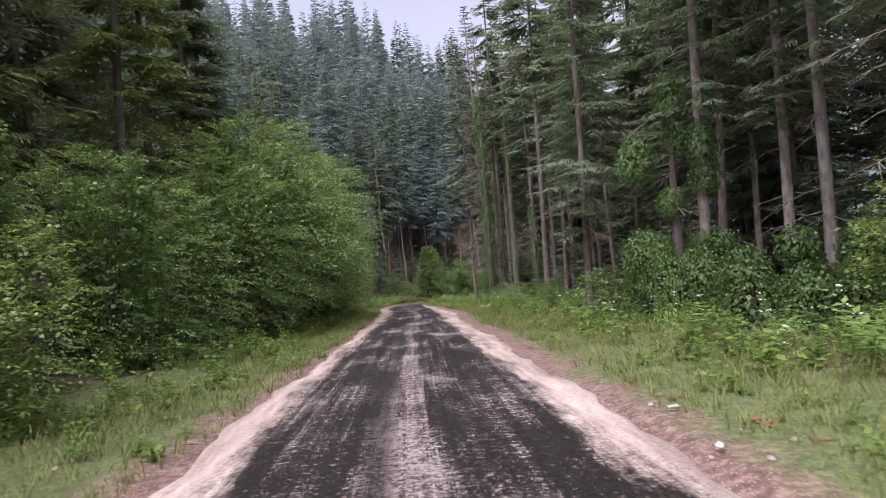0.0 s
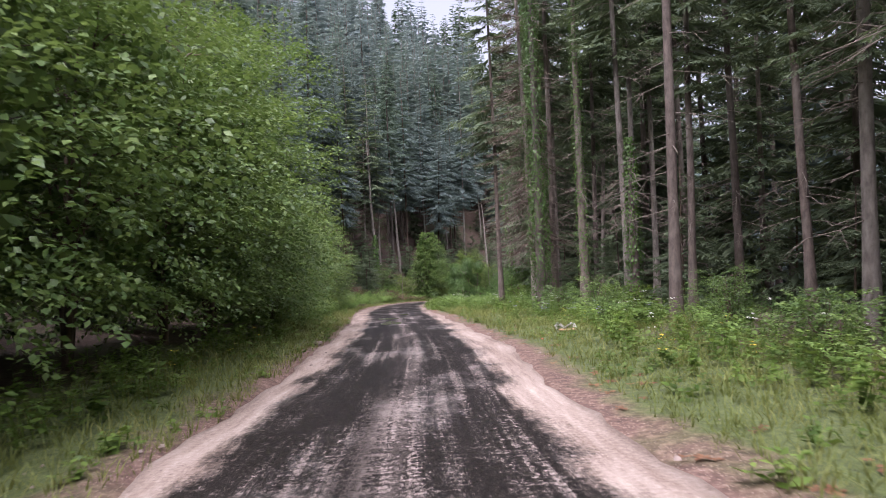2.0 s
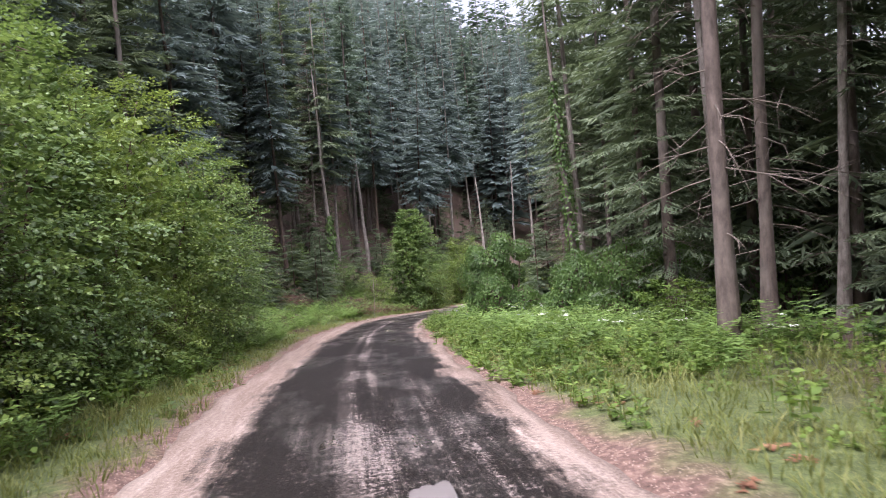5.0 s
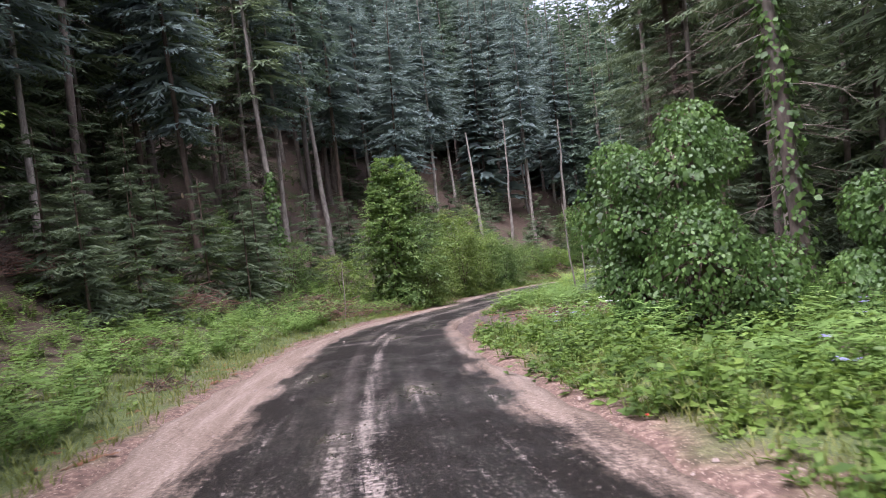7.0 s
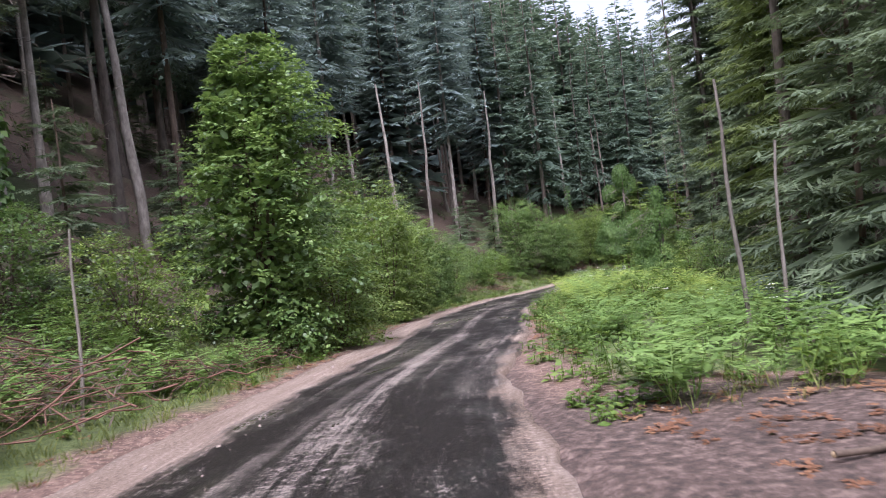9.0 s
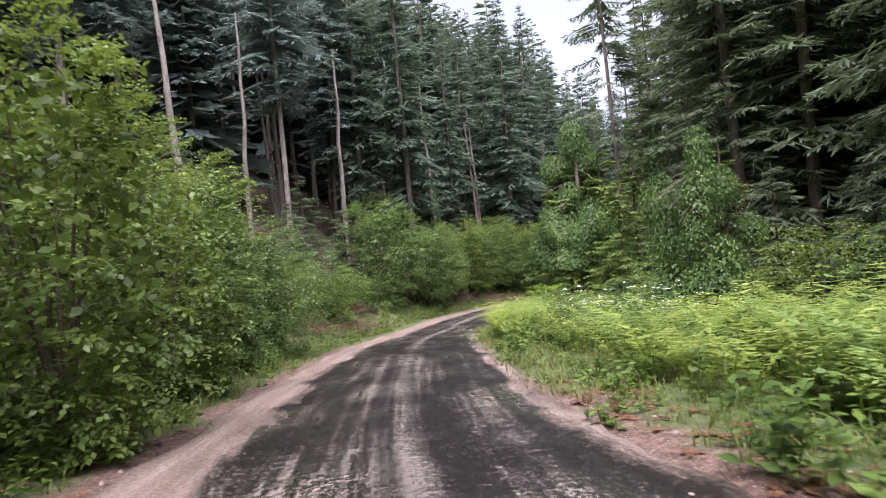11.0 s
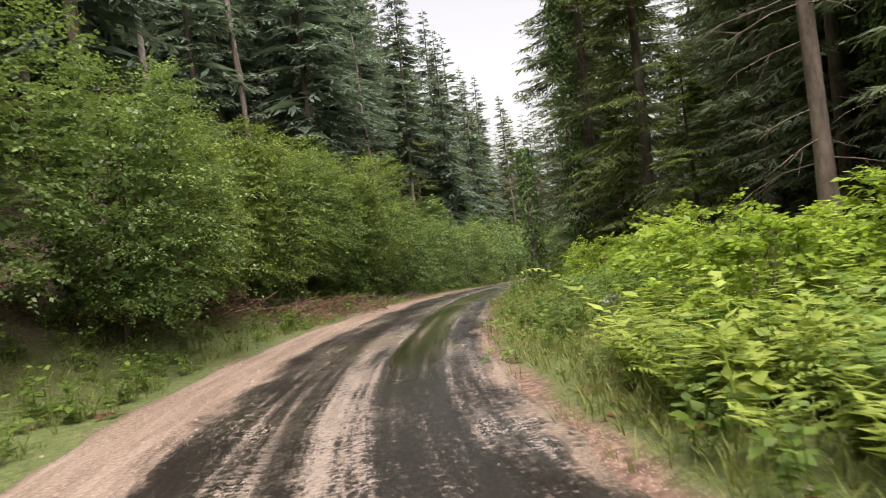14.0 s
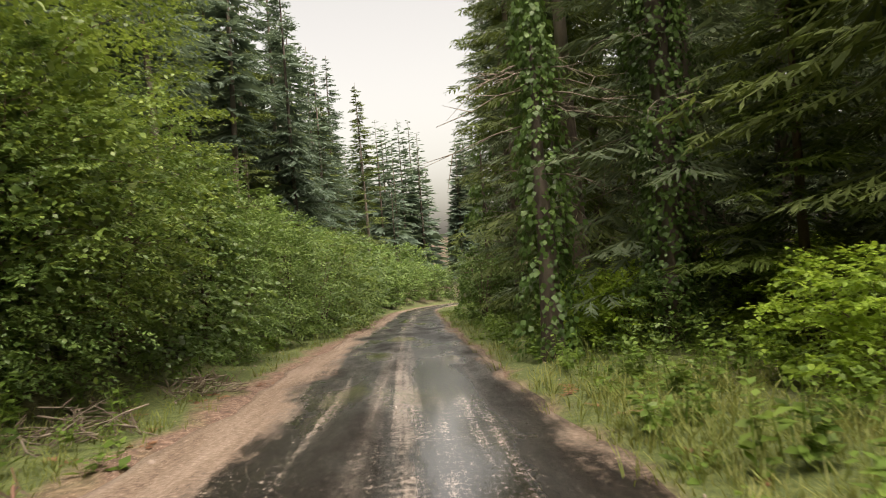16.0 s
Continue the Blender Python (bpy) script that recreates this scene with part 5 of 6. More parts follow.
for s in range(206, 268, 6):
    for d, k in ((-5.6, 0.8), (5.8, 0.75), (-9.5, 1.0)):
        x, y = along(s + d * 0.3, d)
        stand("hedge", float(x), float(y), k)
for s, d, kind, k in ((113.0, 5.6, "low", 0.8), (117.0, 7.0, "low", 0.9), (120.5, 5.2, "low", 0.6), (134.5, 5.8, "low", 0.6), (138.5, 7.4, "low", 0.9), (143.0, 5.4, "elder", 0.6), (147.0, 6.6, "elder", 0.75), (151.0, 5.6, "elder", 0.7), (155.0, 6.8, "elder", 0.8), (164.5, 6.0, "elder", 0.8), (167.2, 5.2, "elder", 0.75), (170.0, 5.0, "elder", 0.7), (175.8, 4.1, "elder", 0.68), (177.6, 4.4, "elder", 0.75), (179.6, 4.8, "elder", 0.75), (175.4, 6.8, "elder", 0.95), (178.0, 7.6, "elder", 0.95), (173.4, 6.2, "elder", 0.8), (175.0, 4.6, "low", 0.8), (181.0, 4.8, "low", 0.9), (187.0, 5.0, "low", 1.0)):
    x, y = along(s, d)
    stand(kind, float(x), float(y), k)


# ---- trunks and shrubs under climbers ----
def climber_tree(x, y, h, r0, r1, n, leaf, lean=0.0, foot=0.0):
    rng = np.random.default_rng(int(x * 13 + y * 7) % 999)
    t = thing("ivy_clad_trunk", "tall trunk wrapped in dark green ivy", "tree", "ivy-clad trunks")
    v, q = conifer_trunk(rng, h + (5 if h > 10 else -0.6), 0.2)
    trunk = part("trunk", mesh_of("trunk", v, q, (), [BARK], smooth=True), t)
    if r0 > 1:
        # a heavy, uneven drapery
        ivy, _ = draped_mound(rng, 2.1 * r0, 2.1 * r0, h - foot, n, leaf, 34)
        v, q = ivy.arrays()
        v[:, :2] *= (1 - (1 - r1 / r0) * np.clip(v[:, 2:] / (h - foot), 0, 1))
        part("ivy", mesh_of("ivy", v + [0, 0, foot], q, (), [IVY]), t)
    else:
        part("ivy", climber_sleeve(rng, h, r0, r1, n, leaf, foot).mesh("ivy", IVY), t)
    part("brushwood", dead_twigs(rng, 3, h - 1, 26, 2.0).mesh("brushwood", TWIG), trunk, "bare grey dead branches", "stuff")
    t.matrix_basis = pose(x, y, gz(x, y), 0, lean, 0)
    placed.append((x, y))


climber_tree(7.1, 21.5, 7.4, 1.7, 1.1, 24000, 0.078)
climber_tree(3.3, 50.9, 15, 0.5, 0.36, 9500, 0.08)
climber_tree(4.6, 58.4, 14, 0.32, 0.28, 2800, 0.09)
climber_tree(5.0, 50.2, 13, 0.3, 0.24, 3200, 0.08)
climber_tree(5.95, 46.1, 6.5, 0.34, 0.24, 1500, 0.1)
climber_tree(5.8, 86.6, 12, 0.4, 0.25, 1300, 0.17, -3)
climber_tree(20.2, 132.0, 8.0, 1.65, 1.2, 30000, 0.075, 0.0, 2.4)
climber_tree(17.2, 123.6, 5.4, 1.5, 0.9, 18000, 0.075)
climber_tree(44.6, 153.6, 14, 0.6, 0.5, 9500, 0.09)
climber_tree(43.6, 155.4, 6, 0.5, 0.4, 2600, 0.11)
climber_tree(64.5, 165.5, 9, 1.4, 1.0, 2200, 0.24)
climber_tree(33.0, 139.9, 12, 0.7, 0.5, 8000, 0.09)


def mound(x, y, w, depth, h, n, leaf, turn, label):
    rng = np.random.default_rng(int(x * 29 + y * 3) % 997)
    t = thing("climber_thicket", label, "shrub", "thickets under climbers")
    leaves, stems = draped_mound(rng, w, depth, h, n, leaf)
    part("stem", stems.mesh("stem", BARK_BROWN, True), t)
    part("foliage", leaves.mesh("foliage", IVY), t)
    t.matrix_basis = pose(x, y, gz(x, y), 0, 0, turn)


mound(1.4, 82.8, 3.4, 3.2, 4.1, 21000, 0.078, 20, "tall thicket buried under glossy climber leaves")
mound(4.4, 81.0, 3.8, 3.2, 3.1, 17000, 0.078, 70, "thicket buried under glossy climber leaves")
mound(7.8, 78.2, 4.2, 3.4, 3.6, 15000, 0.082, 0, "thicket buried under glossy climber leaves")
mound(11.0, 76.0, 4.2, 3.4, 3.8, 3200, 0.2, 40, "thicket buried under glossy climber leaves")
mound(7.9, 15.9, 3.4, 3.0, 2.3, 10000, 0.08, 10, "rounded shrub under glossy climber leaves")
mound(4.9, 75.6, 3.4, 3.2, 3.2, 15000, 0.08, 15, "rounded thicket under climber leaves")

for some in kinds.values():
    for spare in some:
        if not used[id(spare)]:
            for ob in (*spare.children_recursive, spare):
                bpy.data.objects.remove(ob)


# ---- undergrowth: what nobody could count ----
G = np.random.default_rng(33)
GRASSES = [grass_template(G, 7, 0.34, 0.16) for _ in range(5)]
SHORT = [grass_template(G, 5, 0.17, 0.12) for _ in range(4)]
TALL = [grass_template(G, 7, 0.62, 0.14) for _ in range(4)]
FERNS = [fern_template(G, 7, 0.75, 10, 0.3) for _ in range(4)]
FERNS_TALL = [fern_template(G, 8, 0.62, 13, 0.28, 1.4) for _ in range(4)]
WEEDS = [weed_template(G, 5, 0.55, 0.105, 10) for _ in range(4)]
CREEP = [weed_template(G, 6, 0.2, 0.09, 6) for _ in range(3)]
UMBELS = [umbel_template(G) for _ in range(3)]


def spread(n, s0, s1, d0, d1, power=1.0):
    """Places by chance in a strip beside the road, thicker towards d0."""
    s = G.uniform(s0, s1, n)
    d = d0 + (d1 - d0) * G.uniform(size=n) ** power
    return along(s, d + np.sign(d) * np.clip(half(s, d) - 2.3, -0.6, 1.4))


def strip(name, label, category, templates, mat, areas, **more):
    xs, ys = [], []
    for a in areas:
        x, y = spread(*a)
        xs.append(x), ys.append(y)
    heap = scatter(templates, np.concatenate(xs), np.concatenate(ys), G, **more)
    return tagged(new(name, heap.mesh(name, mat)), label, category, kind="stuff")


strip("verge_grass", "fresh green grass tufts on the verges", "grass", GRASSES, GRASS,
      [(2000, -4, 66, -2.3, -5.0, 0.9), (4400, -4, 66, 2.75, 7.5, 0.9), (1200, 58, 108, -2.5, -5.8, 0.8), (500, 64, 88, 2.6, 5.0), (300, 104, 120, -3.1, -5.8, 0.8), (1500, 120, 172, -2.5, -5.8, 0.8), (260, 98, 120, 3.0, 4.6, 0.8), (1500, 120, 172, 2.1, 4.4, 0.8), (1300, 146, 172, 2.5, 7.0), (350, 172, 215, -2.5, -5), (420, 172, 215, 2.05, 5)], lo=0.45, hi=1.05)
strip("short_grass", "short dense grass along the road", "grass", SHORT, GRASS,
      [(1500, -2, 62, -2.4, -4.6), (2200, -2, 62, 2.9, 6.0), (1000, 62, 106, -2.6, -4.5), (2000, 106, 172, -2.7, -5.0, 0.8), (2400, 108, 172, 2.4, 4.4, 0.8), (900, 148, 174, 2.4, 6.5), (1500, 60, 90, 2.6, 6.0)], lo=0.7, hi=1.5)
strip("tall_grass", "tall seeding grass on the verges", "grass", TALL, GRASS,
      [(420, -4, 66, -3.2, -5.2), (600, -4, 66, 4.0, 8.0), (220, 150, 176, 2.8, 6.5), (120, 62, 90, 3.5, 7)], lo=0.45, hi=0.9)
strip("bracken", "green bracken fronds beside the road", "fern", FERNS, FERN_DULL,
      [(400, 79, 108, -3.6, -13.0, 1.2), (190, 62, 88.5, 4.0, 9.0), (120, 98.5, 109, 3.0, 8.5), (70, 150, 165, 4.4, 8.0), (70, 6, 62, 5.0, 9.0), (40, 165, 200, -4.5, -8), (130, 126, 152, -4.2, -9.5), (50, 58, 80, -3.6, -6.5)], lo=0.6, hi=1.15)
strip("green_bracken", "tall green bracken among the yellow-green", "fern", FERNS_TALL, FERN_DULL, [(150, 110, 133, 4.0, 9.0), (180, 133, 150, 3.2, 9.0)], lo=0.7, hi=1.3, tilt=0.2)
strip("tall_bracken", "tall yellow-green bracken filling the verge", "fern", FERNS_TALL, FERN, [(420, 112, 134, 3.7, 9.0), (220, 131, 140, 2.9, 7.5, 1.2), (150, 140, 151, 3.0, 7.5, 1.2)], lo=0.5, hi=1.35, tilt=0.3)
strip("verge_weeds", "leafy weeds and nettles beside the road", "weeds", WEEDS, WEED,
      [(480, 0, 66, 4.0, 8.5), (300, 0, 76, -3.4, -6.0), (480, 62, 88.5, 2.6, 8.0), (260, 79, 106, -3.5, -11.0), (380, 98, 150, 2.5, 7.5), (520, 104, 172, -2.8, -8.5), (420, 150, 200, 2.7, 8.0), (120, 170, 215, -3.4, -7)], lo=0.6, hi=1.3)
strip("creeping_plants", "low creeping leaves at the road edge", "weeds", CREEP, WEED,
      [(120, 0, 66, 2.8, 6.0), (80, 0, 66, -2.4, -4.2), (620, 60, 88.5, 2.5, 6.0), (140, 66, 106, -3.0, -7.0), (200, 98, 172, 2.2, 4.5), (160, 104, 172, -2.5, -6.0), (60, 172, 215, 2.4, 4.5)], lo=0.7, hi=1.4)
strip("slope_undergrowth", "low brambles under the trees on the slope", "weeds", WEEDS, IVY,
      [(380, 100, 175, -5.0, -24.0), (300, 95, 152, -4.6, -12.0), (180, 106, 146, -9.0, -22.0), (200, 70, 108, -9, -26), (200, 5, 66, 7.5, 16.0), (160, 92, 172, 8, 16)], lo=0.7, hi=1.6)
strip("white_flowers", "white umbel flowers among the weeds", "flowers", UMBELS, WHITE,
      [(40, 4, 64, 4.0, 8.0), (22, 62, 86, 4.0, 8.0), (40, 104, 130, -3.2, -6), (40, 98, 160, 3.5, 8.5), (30, 125, 133, 4.5, 7.0)], lo=0.7, hi=1.2)
strip("white_umbels", "tall white umbel flowers over the shrubs", "flowers", UMBELS, WHITE, [(16, 126, 130.5, 3.8, 6.0)], lo=1.3, hi=1.65)
strip("yellow_flowers", "small yellow flowers in the verge", "flowers", UMBELS, YELLOW,
      [(12, 8, 60, -3.4, -4.8), (14, 20, 66, 3.5, 6.5), (10, 150, 170, 3.5, 5.5)], lo=0.5, hi=0.75)
strip("violet_flowers", "violet flower spikes among the weeds", "flowers", UMBELS, VIOLET,
      [(10, 70, 84, 3.5, 6.5), (8, 36, 46, 4.0, 6.0), (20, 125, 170, 3.5, 6.0)], lo=0.6, hi=0.95)
BROAD = [weed_template(np.random.default_rng(k), 9, 0.8, 0.12, 16) for k in range(4)]
strip("bright_brambles", "bright green brambles tangled with the bracken", "weeds", BROAD, FERN, [(50, 129, 139, 3.4, 7.0), (130, 139, 151, 3.2, 7.0)], lo=0.6, hi=1.35, tilt=0.25)
strip("green_brambles", "dark green brambles among the bracken", "weeds", BROAD, WEED, [(40, 126, 139, 3.2, 7.5), (70, 139, 149, 3.4, 7.5)], lo=0.6, hi=1.3, tilt=0.25)
strip("needle_litter", "brown dead leaves and needles on the shoulder", "litter", CREEP, DRY,
      [(130, -4, 66, 2.5, 3.6), (120, 60, 108, -2.5, -4.2), (420, 88, 100, 2.4, 8.5), (170, 104, 121, 2.4, 3.4), (70, 121, 172, 2.5, 3.0), (170, 104, 121, -2.4, -3.8), (60, 121, 175, -2.4, -3.6), (500, 86, 150, -4.5, -12.0)], lo=0.35, hi=0.7, squash=0.15, sink=-0.01)


# tall flower stalks at the edge of the first verge
def mullein(s, d, h):
    rng = np.random.default_rng(int(s * 40))
    x, y = (float(v) for v in along(s, d))
    t = thing("mullein_plant", "tall grey-green mullein stalk among the grass", "plant", "mullein plants on the verge")
    z = np.linspace(0, h, 6)
    v, q = tube(np.c_[0.02 * np.sin(z * 2), 0 * z, z], np.linspace(0.016, 0.01, 6), 5)
    stalk = part("stalk", mesh_of("stalk", v, q, (), [WEED], smooth=True), t)
    n = 34
    u = np.sort(rng.uniform(size=n))
    a = rng.uniform(0, 2 * np.pi, n)
    o = np.stack([np.cos(a), np.sin(a), 0.5 + 0.4 * u], -1)
    p = np.c_[np.zeros((n, 2)), u * 0.8 * h]
    side = np.stack([-np.sin(a), np.cos(a), 0 * a], -1)
    part("foliage", Heap().put(*kites(p, unit(o), side, 0.3 * (1.1 - u), 0.09 * (1.1 - u), -0.1)).mesh("foliage", FERN_DULL), t)
    k = 60
    b = rng.uniform(0, 2 * np.pi, k)
    o = np.stack([np.cos(b), np.sin(b), 0.5 + 0 * b], -1)
    part("flower_spike", Heap().put(*kites(np.c_[np.zeros((k, 2)), rng.uniform(0.72, 1.03, k) * h], unit(o), np.stack([-np.sin(b), np.cos(b), 0 * b], -1), 0.045, 0.03)).mesh("flower_spike", FERN_DULL), stalk)
    t.matrix_basis = pose(x, y, gz(x, y) - 0.02, 0, rng.uniform(-4, 4), 0)


for s, d, h in ((15.0, 5.4, 1.15), (15.8, 5.9, 1.3), (16.6, 6.4, 1.1), (17.6, 6.1, 1.5), (16.1, 7.0, 1.35), (18.4, 6.8, 1.2)):
    mullein(s, d, h)


def pebbles():
    heap = Heap()
    n = 1100
    s = G.uniform(-3, 185, n)
    d = np.where(G.uniform(size=n) < 0.5, -1, 1) * G.uniform(1.7, 3.4, n)
    x, y = along(s, d)
    ss, dd = beside(x, y)
    z = lie(ss, dd, x, y) + np.where(np.abs(d) < 2.45, 0.02, 0.0)
    for i in range(n):
        r = 0.008 + 0.022 * G.uniform() ** 3
        v = np.array([[-1, -1, -0.3], [1, -1, -0.3], [1, 1, -0.3], [-1, 1, -0.3], [-0.6, -0.6, 0.6], [0.6, -0.6, 0.6], [0.6, 0.6, 0.6], [-0.6, 0.6, 0.6]]) * r * G.uniform(0.6, 1.3, 3) + G.normal(0, 0.1 * r, (8, 3))
        q = [[0, 1, 5, 4], [1, 2, 6, 5], [2, 3, 7, 6], [3, 0, 4, 7], [4, 5, 6, 7]]
        heap.put(v + [x[i], y[i], z[i]], q)
    tagged(new("pebbles", heap.mesh("pebbles", STONE)), "loose pale pebbles along the road margins", "stones", kind="stuff")


pebbles()


# ---- water standing on the road ----
def puddle(s, d, across, length):
    n = 40
    a = np.linspace(0, 2 * np.pi, n, endpoint=False)
    r = 1 + 0.16 * np.sin(3 * a + s) + 0.1 * np.sin(5 * a + 2 * s) + 0.06 * np.sin(9 * a)
    ps, pd = s + length / 2 * r * np.sin(a), d + across / 2 * r * np.cos(a)
    x, y = along(ps, pd)
    z = np.interp(ps, STEP, LINE[:, 2]) + 0.03 * (1 - (pd / 2.5) ** 2) + 0.006
    cx, cy = along(s, d)
    cz = np.interp(s, STEP, LINE[:, 2]) + 0.037
    v = np.vstack([np.stack([x, y, z], -1), [[float(cx), float(cy), float(cz)]]])
    t = np.array([[i, (i + 1) % n, n] for i in range(n)])[:, ::-1]
    tagged(new("puddle", mesh_of("puddle", v, (), t, [WATER], smooth=True)), "shallow rain puddle on the worn tar road", "puddle", "puddles on the road")


puddle(47.2, -0.3, 0.75, 2.6)
puddle(51.4, -0.35, 0.9, 2.0)
puddle(55.5, 0.5, 0.4, 1.4)


# ---- cut wood and brush ----
def log(x, y, length, radius, turn, label, wood=None):
    rng = np.random.default_rng(int(abs(x * 91 + y * 57)))
    t = thing("log", label, "log", "logs in the clearing")
    u = np.linspace(-0.5, 0.5, 7)
    p = np.c_[u * length, rng.normal(0, radius * 0.3, 7), rng.normal(0, radius * 0.15, 7)]
    v, q = tube(p, radius * rng.uniform(0.88, 1.08, 7), 9)
    body = part("bark", mesh_of("bark", v, q, (), [wood or BARK_BROWN], smooth=True), t)
    for k in (0, -1):
        a = np.linspace(0, 2 * np.pi, 9, endpoint=False)
        end = 0.006 if k else -0.006
        ring = np.c_[np.full(9, p[k, 0] + end), p[k, 1] + radius * 0.9 * np.cos(a), p[k, 2] + radius * 0.9 * np.sin(a)]
        vv = np.vstack([ring, [[p[k, 0] + end * 3, p[k, 1], p[k, 2]]]])
        part("cut_end", mesh_of("cut_end", vv, (), [[i, (i + 1) % 9, 9] for i in range(9)], [CUT]), body, "pale sawn end")
    t.matrix_basis = pose(x, y, gz(x, y) + radius * 0.85, 0, 2, turn)


for s, d, L, r, turn in ((95.4, 5.4, 1.8, 0.05, -12), (95.9, 7.4, 1.6, 0.035, -22), (96.2, 3.2, 1.2, 0.025, -6), (90.2, 3.9, 0.9, 0.05, -28), (93.0, 7.2, 1.4, 0.03, 14)):
    x, y = along(s, d)
    log(float(x), float(y), L, r, turn, "sawn spruce log lying on the trampled earth")
log(-15.5, 109.0, 5.0, 0.15, 165, "fallen mossy log on the forest floor", BARK)
log(-13.6, 111.5, 4.2, 0.12, 172, "fallen mossy log on the forest floor", BARK)


def brush(s, d, w, h, n, mat, label, needles=True):
    """A heap of cut branches, with the brown needles still on some."""
    rng = np.random.default_rng(int(s * 10 + abs(d)))
    x, y = (float(v) for v in along(s, d))
    t = thing("brush_pile", label, "brush pile", "brush piles beside the road")
    sticks, leaves = Heap(), Heap()
    for _ in range(n):
        c = np.r_[rng.normal(0, w / 3.5, 2), 0]
        c[2] = max(0.03, h * rng.uniform(0.05, 0.9) * (1 - min(1, np.hypot(*c[:2]) / w)))
        a = rng.uniform(0, 2 * np.pi)
        dr = unit(np.array([np.cos(a), np.sin(a), rng.normal(0, 0.22)]))
        L = w * rng.uniform(0.3, 0.8)
        u = np.linspace(-0.5, 0.5, 5)[:, None]
        p = c + dr * L * u + rng.normal(0, 0.05 * L, (5, 3)) * [1, 1, 0.5]
        p[:, 2] = np.maximum(p[:, 2], 0.0)
        r = rng.uniform(0.005, 0.014)
        sticks.put(*tube(p, r * np.linspace(1.2, 0.4, 5), 4))
        if needles:
            k = 9
            uu = rng.uniform(-0.5, 0.5, k)[:, None]
            b = c + dr * L * uu
            b[:, 2] = np.maximum(b[:, 2], 0.02)
            dd = unit(dr + rng.normal(0, 0.7, (k, 3)))
            leaves.put(*kites(b, dd, unit(np.cross(dd, rng.normal(size=(k, 3)))), rng.uniform(0.12, 0.3, k), 0.022, 0.1))
    part("brushwood", sticks.mesh("brushwood", mat), t, "tangled cut sticks", "stuff")
    if needles:
        part("dead_foliage", leaves.mesh("dead_foliage", NEEDLES_DEAD), t, "red-brown dead needles", "stuff")
    t.matrix_basis = pose(x, y, gz(x, y), 0, 0, rng.uniform(0, 360))


for s, d, w, h, n, mat in ((84.0, -3.9, 0.9, 0.3, 25, TWIG_RED), (97.0, -9.5, 3.2, 1.2, 110, TWIG_RED), (92.0, -12.5, 3.0, 1.1, 90, TWIG_RED), (100.5, -5.6, 2.8, 1.3, 110, TWIG_RED), (104.0, -4.8, 2.2, 0.7, 50, TWIG_RED),
                           (108.0, -4.6, 1.8, 0.6, 40, TWIG_RED), (88.5, -6.8, 1.6, 0.45, 35, TWIG_RED), (110.6, -4.6, 1.6, 0.4, 30, TWIG_RED), (139.0, -5.2, 2.4, 0.8, 60, TWIG_RED), (143.5, -4.6, 2.2, 0.6, 50, TWIG_RED), (147.5, -6.4, 2.4, 0.8, 50, TWIG_RED),
                           (164.0, -4.2, 2.6, 0.9, 80, TWIG_RED), (167.0, -3.6, 2.4, 0.7, 70, TWIG_RED), (161.0, -5.2, 2.4, 1.0, 60, TWIG_RED), (174.2, -2.9, 0.9, 0.35, 22, TWIG), (171.4, -3.3, 1.3, 0.35, 26, TWIG), (91.5, 4.6, 1.8, 0.12, 40, TWIG_RED), (94.0, 4.2, 2.2, 0.1, 45, TWIG_RED), (95.8, 6.6, 2.6, 0.35, 80, TWIG_RED), (98.5, 8.8, 2.0, 0.9, 45, TWIG_RED)):
    brush(s, d, w, h, n, mat, "heap of cut red-brown spruce branches and twigs")


def pole(s, d, h, r, lean, wood, label):
    x, y = (float(v) for v in along(s, d))
    t = thing("thin_pole", label, "pole")
    z = np.linspace(-0.3, h, 7)
    v, q = tube(np.c_[0.03 * np.sin(z * 2.1), 0.02 * np.sin(z * 1.3), z], np.linspace(r, r * 0.5, 7), 6)
    part("shaft", mesh_of("shaft", v, q, (), [wood], smooth=True), t)
    t.matrix_basis = pose(x, y, gz(x, y), 0, lean, 0)


pole(101.0, -4.6, 2.6, 0.03, 4, BARK_PALE, "thin bare upright stick at the road edge")
pole(103.5, 5.2, 4.2, 0.045, -3, BARK_PALE, "slender pale dead sapling at the forest edge")
pole(103.0, 5.6, 3.0, 0.04, 2, BARK_PALE, "slender pale dead sapling at the forest edge")


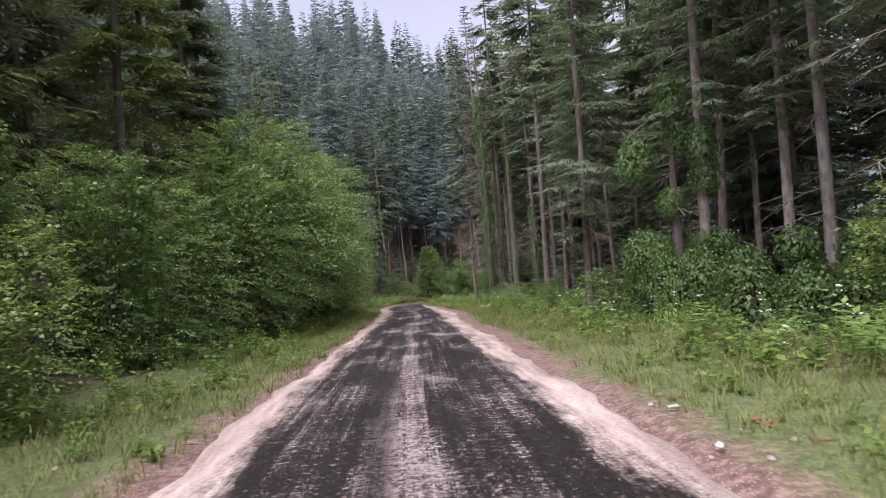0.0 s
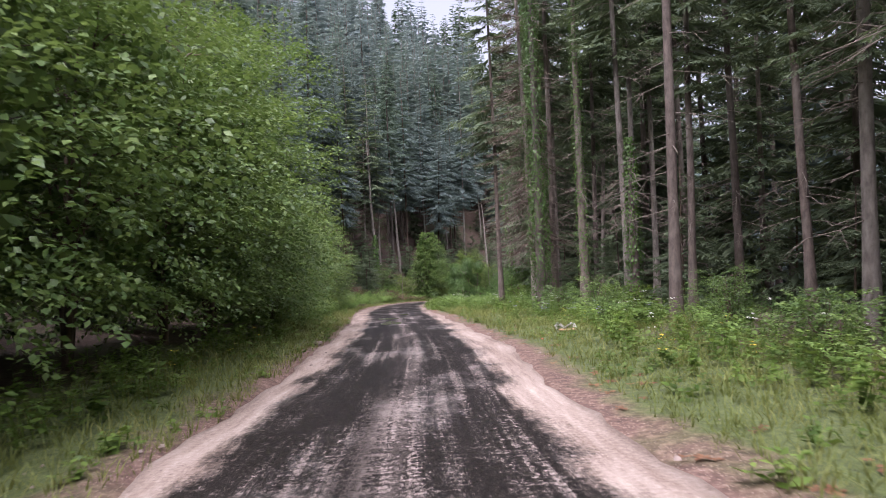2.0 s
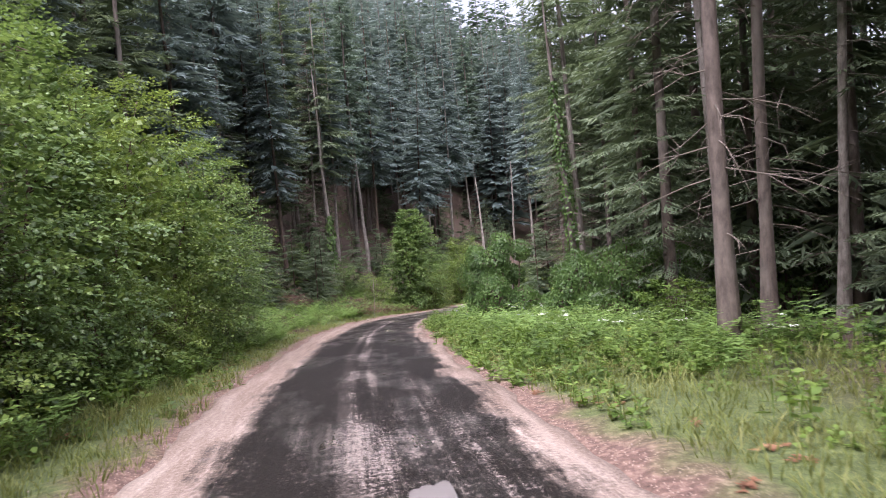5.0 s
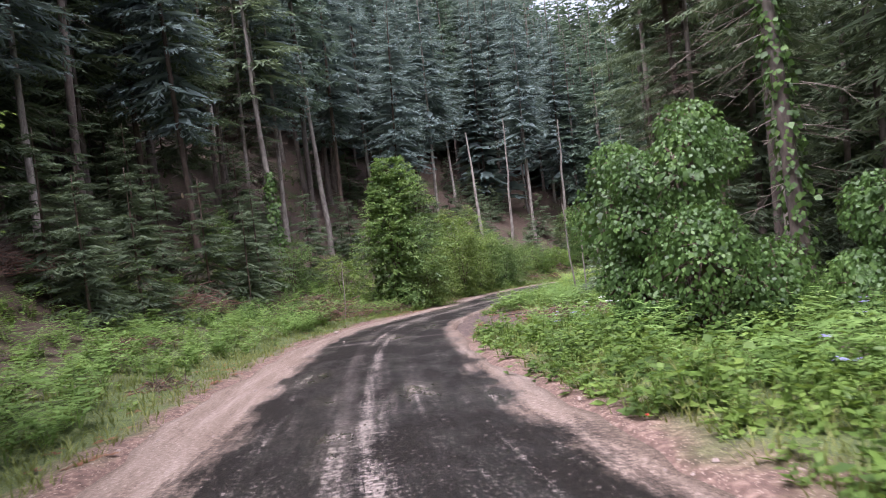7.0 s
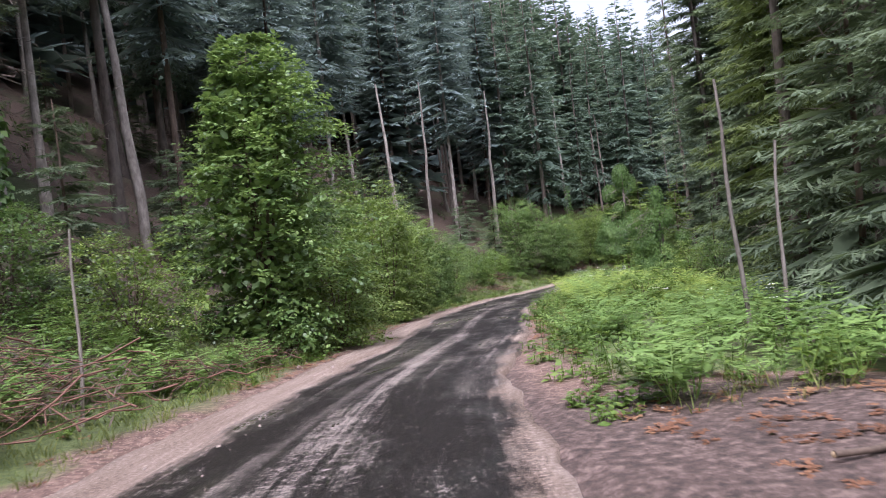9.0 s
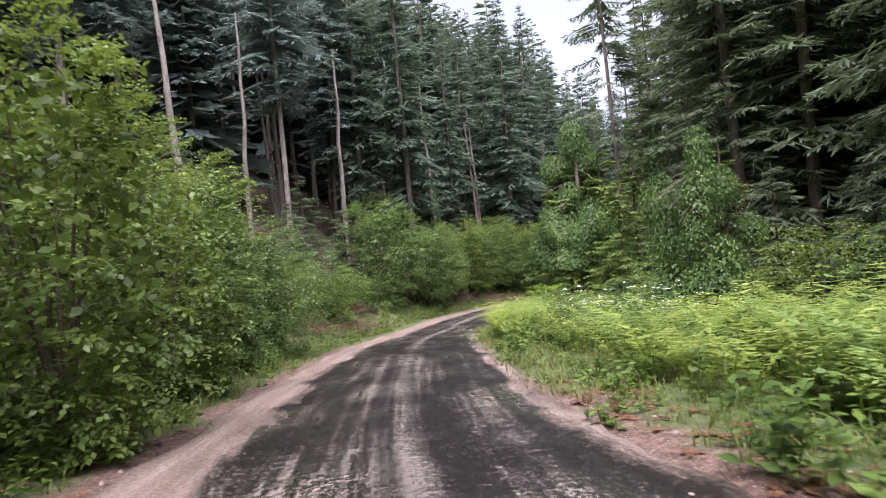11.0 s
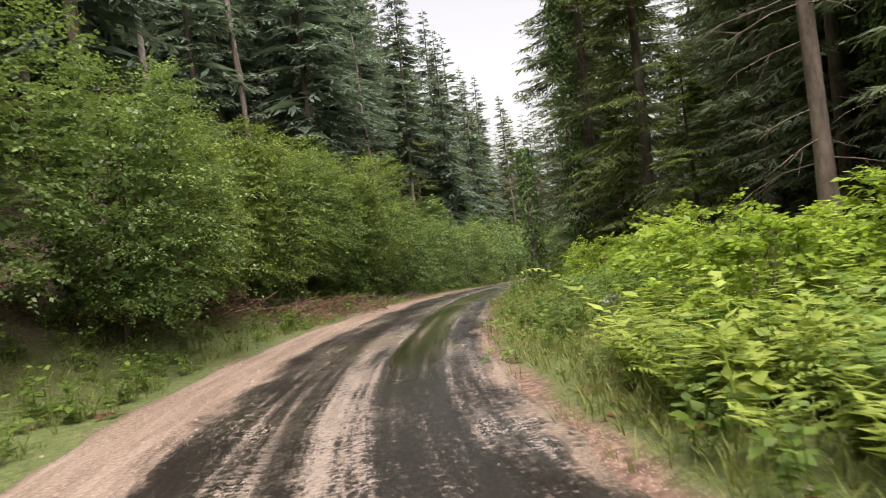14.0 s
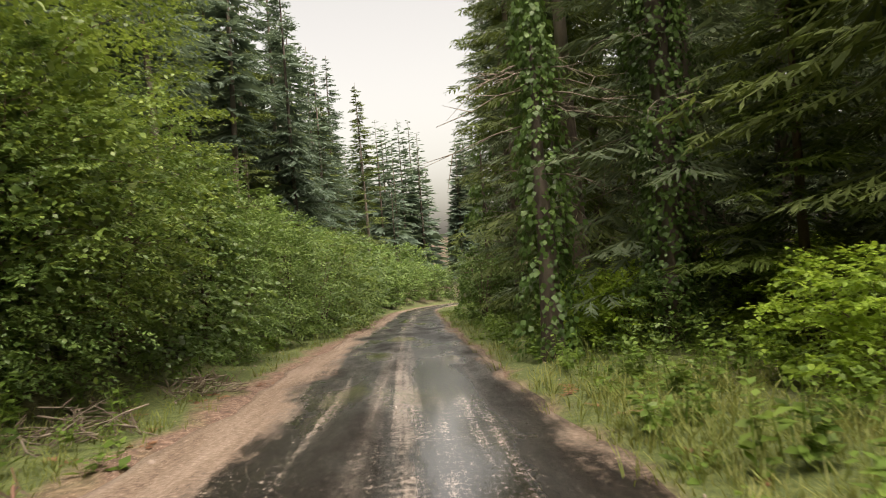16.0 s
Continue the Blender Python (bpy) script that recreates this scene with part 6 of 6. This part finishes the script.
# ---- litter left by visitors ----
def sheet(name, s, d, w, l, mat, label, turn, category="litter", bend=0.05, group=""):
    """A crumpled piece of card or wrapping on the ground."""
    rng = np.random.default_rng(int(s * 100) + 3)
    x, y = (float(v) for v in along(s, d))
    n = 6
    u, v = np.meshgrid(np.linspace(-0.5, 0.5, n), np.linspace(-0.5, 0.5, n))
    z = bend * (np.sin(u * 5 + s) * np.cos(v * 4) + rng.normal(0, 0.25, u.shape)) + bend
    top = np.stack([u * w, v * l, z + 0.012], -1).reshape(-1, 3)
    low = top - [0, 0, 0.008]
    i, j = np.meshgrid(np.arange(n - 1), np.arange(n - 1), indexing="ij")
    q = np.stack([i * n + j, i * n + j + 1, (i + 1) * n + j + 1, (i + 1) * n + j], -1).reshape(-1, 4)
    rim = [k for k in range(n)] + [n * k + n - 1 for k in range(1, n)] + [n * (n - 1) + k for k in range(n - 2, -1, -1)] + [n * k for k in range(n - 2, 0, -1)]
    edge = [[rim[k], rim[(k + 1) % len(rim)], rim[(k + 1) % len(rim)] + n * n, rim[k] + n * n] for k in range(len(rim))]
    ob = tagged(new(name, mesh_of(name, np.vstack([top, low]), np.vstack([q, q[:, ::-1] + n * n, edge]), (), [mat])), label, category, group)
    ob.matrix_basis = pose(x, y, gz(x, y) + 0.03, rng.uniform(-8, 8), rng.uniform(-8, 8), turn)


sheet("paper_scrap", 6.7, 2.45, 0.1, 0.07, CARD, "small white paper scrap in the grass", 20, bend=0.012, group="paper scraps")
sheet("paper_scrap", 5.1, 2.19, 0.08, 0.06, CARD, "small white paper scrap in the grass", 70, bend=0.012, group="paper scraps")
sheet("card_box_lid", 37.6, 3.75, 0.34, 0.26, CARD, "crumpled wet white card lying in the grass", 35, bend=0.08)
sheet("card_piece", 37.7, 3.55, 0.2, 0.16, CARD, "torn white card with a soft bend", 80, bend=0.1)
sheet("cardboard_sheet", 37.1, 3.6, 0.36, 0.22, CARDBOARD, "flat brown cardboard under the white card", 15, bend=0.02)
sheet("red_wrapper", 131.9, 2.3, 0.07, 0.05, RED_FOIL, "small red foil wrapper on the grit", 40, bend=0.01)
sheet("red_wrapper", 77.0, 2.3, 0.04, 0.03, RED_FOIL, "small red foil wrapper on the grit", 10, bend=0.008)
sheet("red_wrapper", 35.7, 2.72, 0.04, 0.03, RED_FOIL, "small red foil wrapper on the grit", 10, bend=0.008)


def stone(s, d, r, label, mat):
    rng = np.random.default_rng(int(s * 7))
    bm = bmesh.new()
    bmesh.ops.create_icosphere(bm, subdivisions=2, radius=r)
    for v in bm.verts:
        v.co *= 1 + 0.22 * noise.noise(v.co * 3 / r * 0.4 + Vector((s, d, 0)))
        v.co.z *= 0.62
    me = bpy.data.meshes.new("stone")
    bm.to_mesh(me)
    bm.free()
    me.materials.append(mat)
    x, y = (float(v) for v in along(s, d))
    ob = tagged(new("stone", me), label, "stone", "stones beside the road")
    ob.matrix_basis = pose(x, y, gz(x, y) + r * 0.3, 0, 0, rng.uniform(0, 360))


for s, d, r in ((38.6, -2.25, 0.1), (96.0, -3.4, 0.09), (94.0, 6.0, 0.08), (91.0, 5.2, 0.06), (107.0, -3.2, 0.07), (133.0, -3.1, 0.06)):
    stone(s, d, r, "small weathered stone beside the road", STONE)
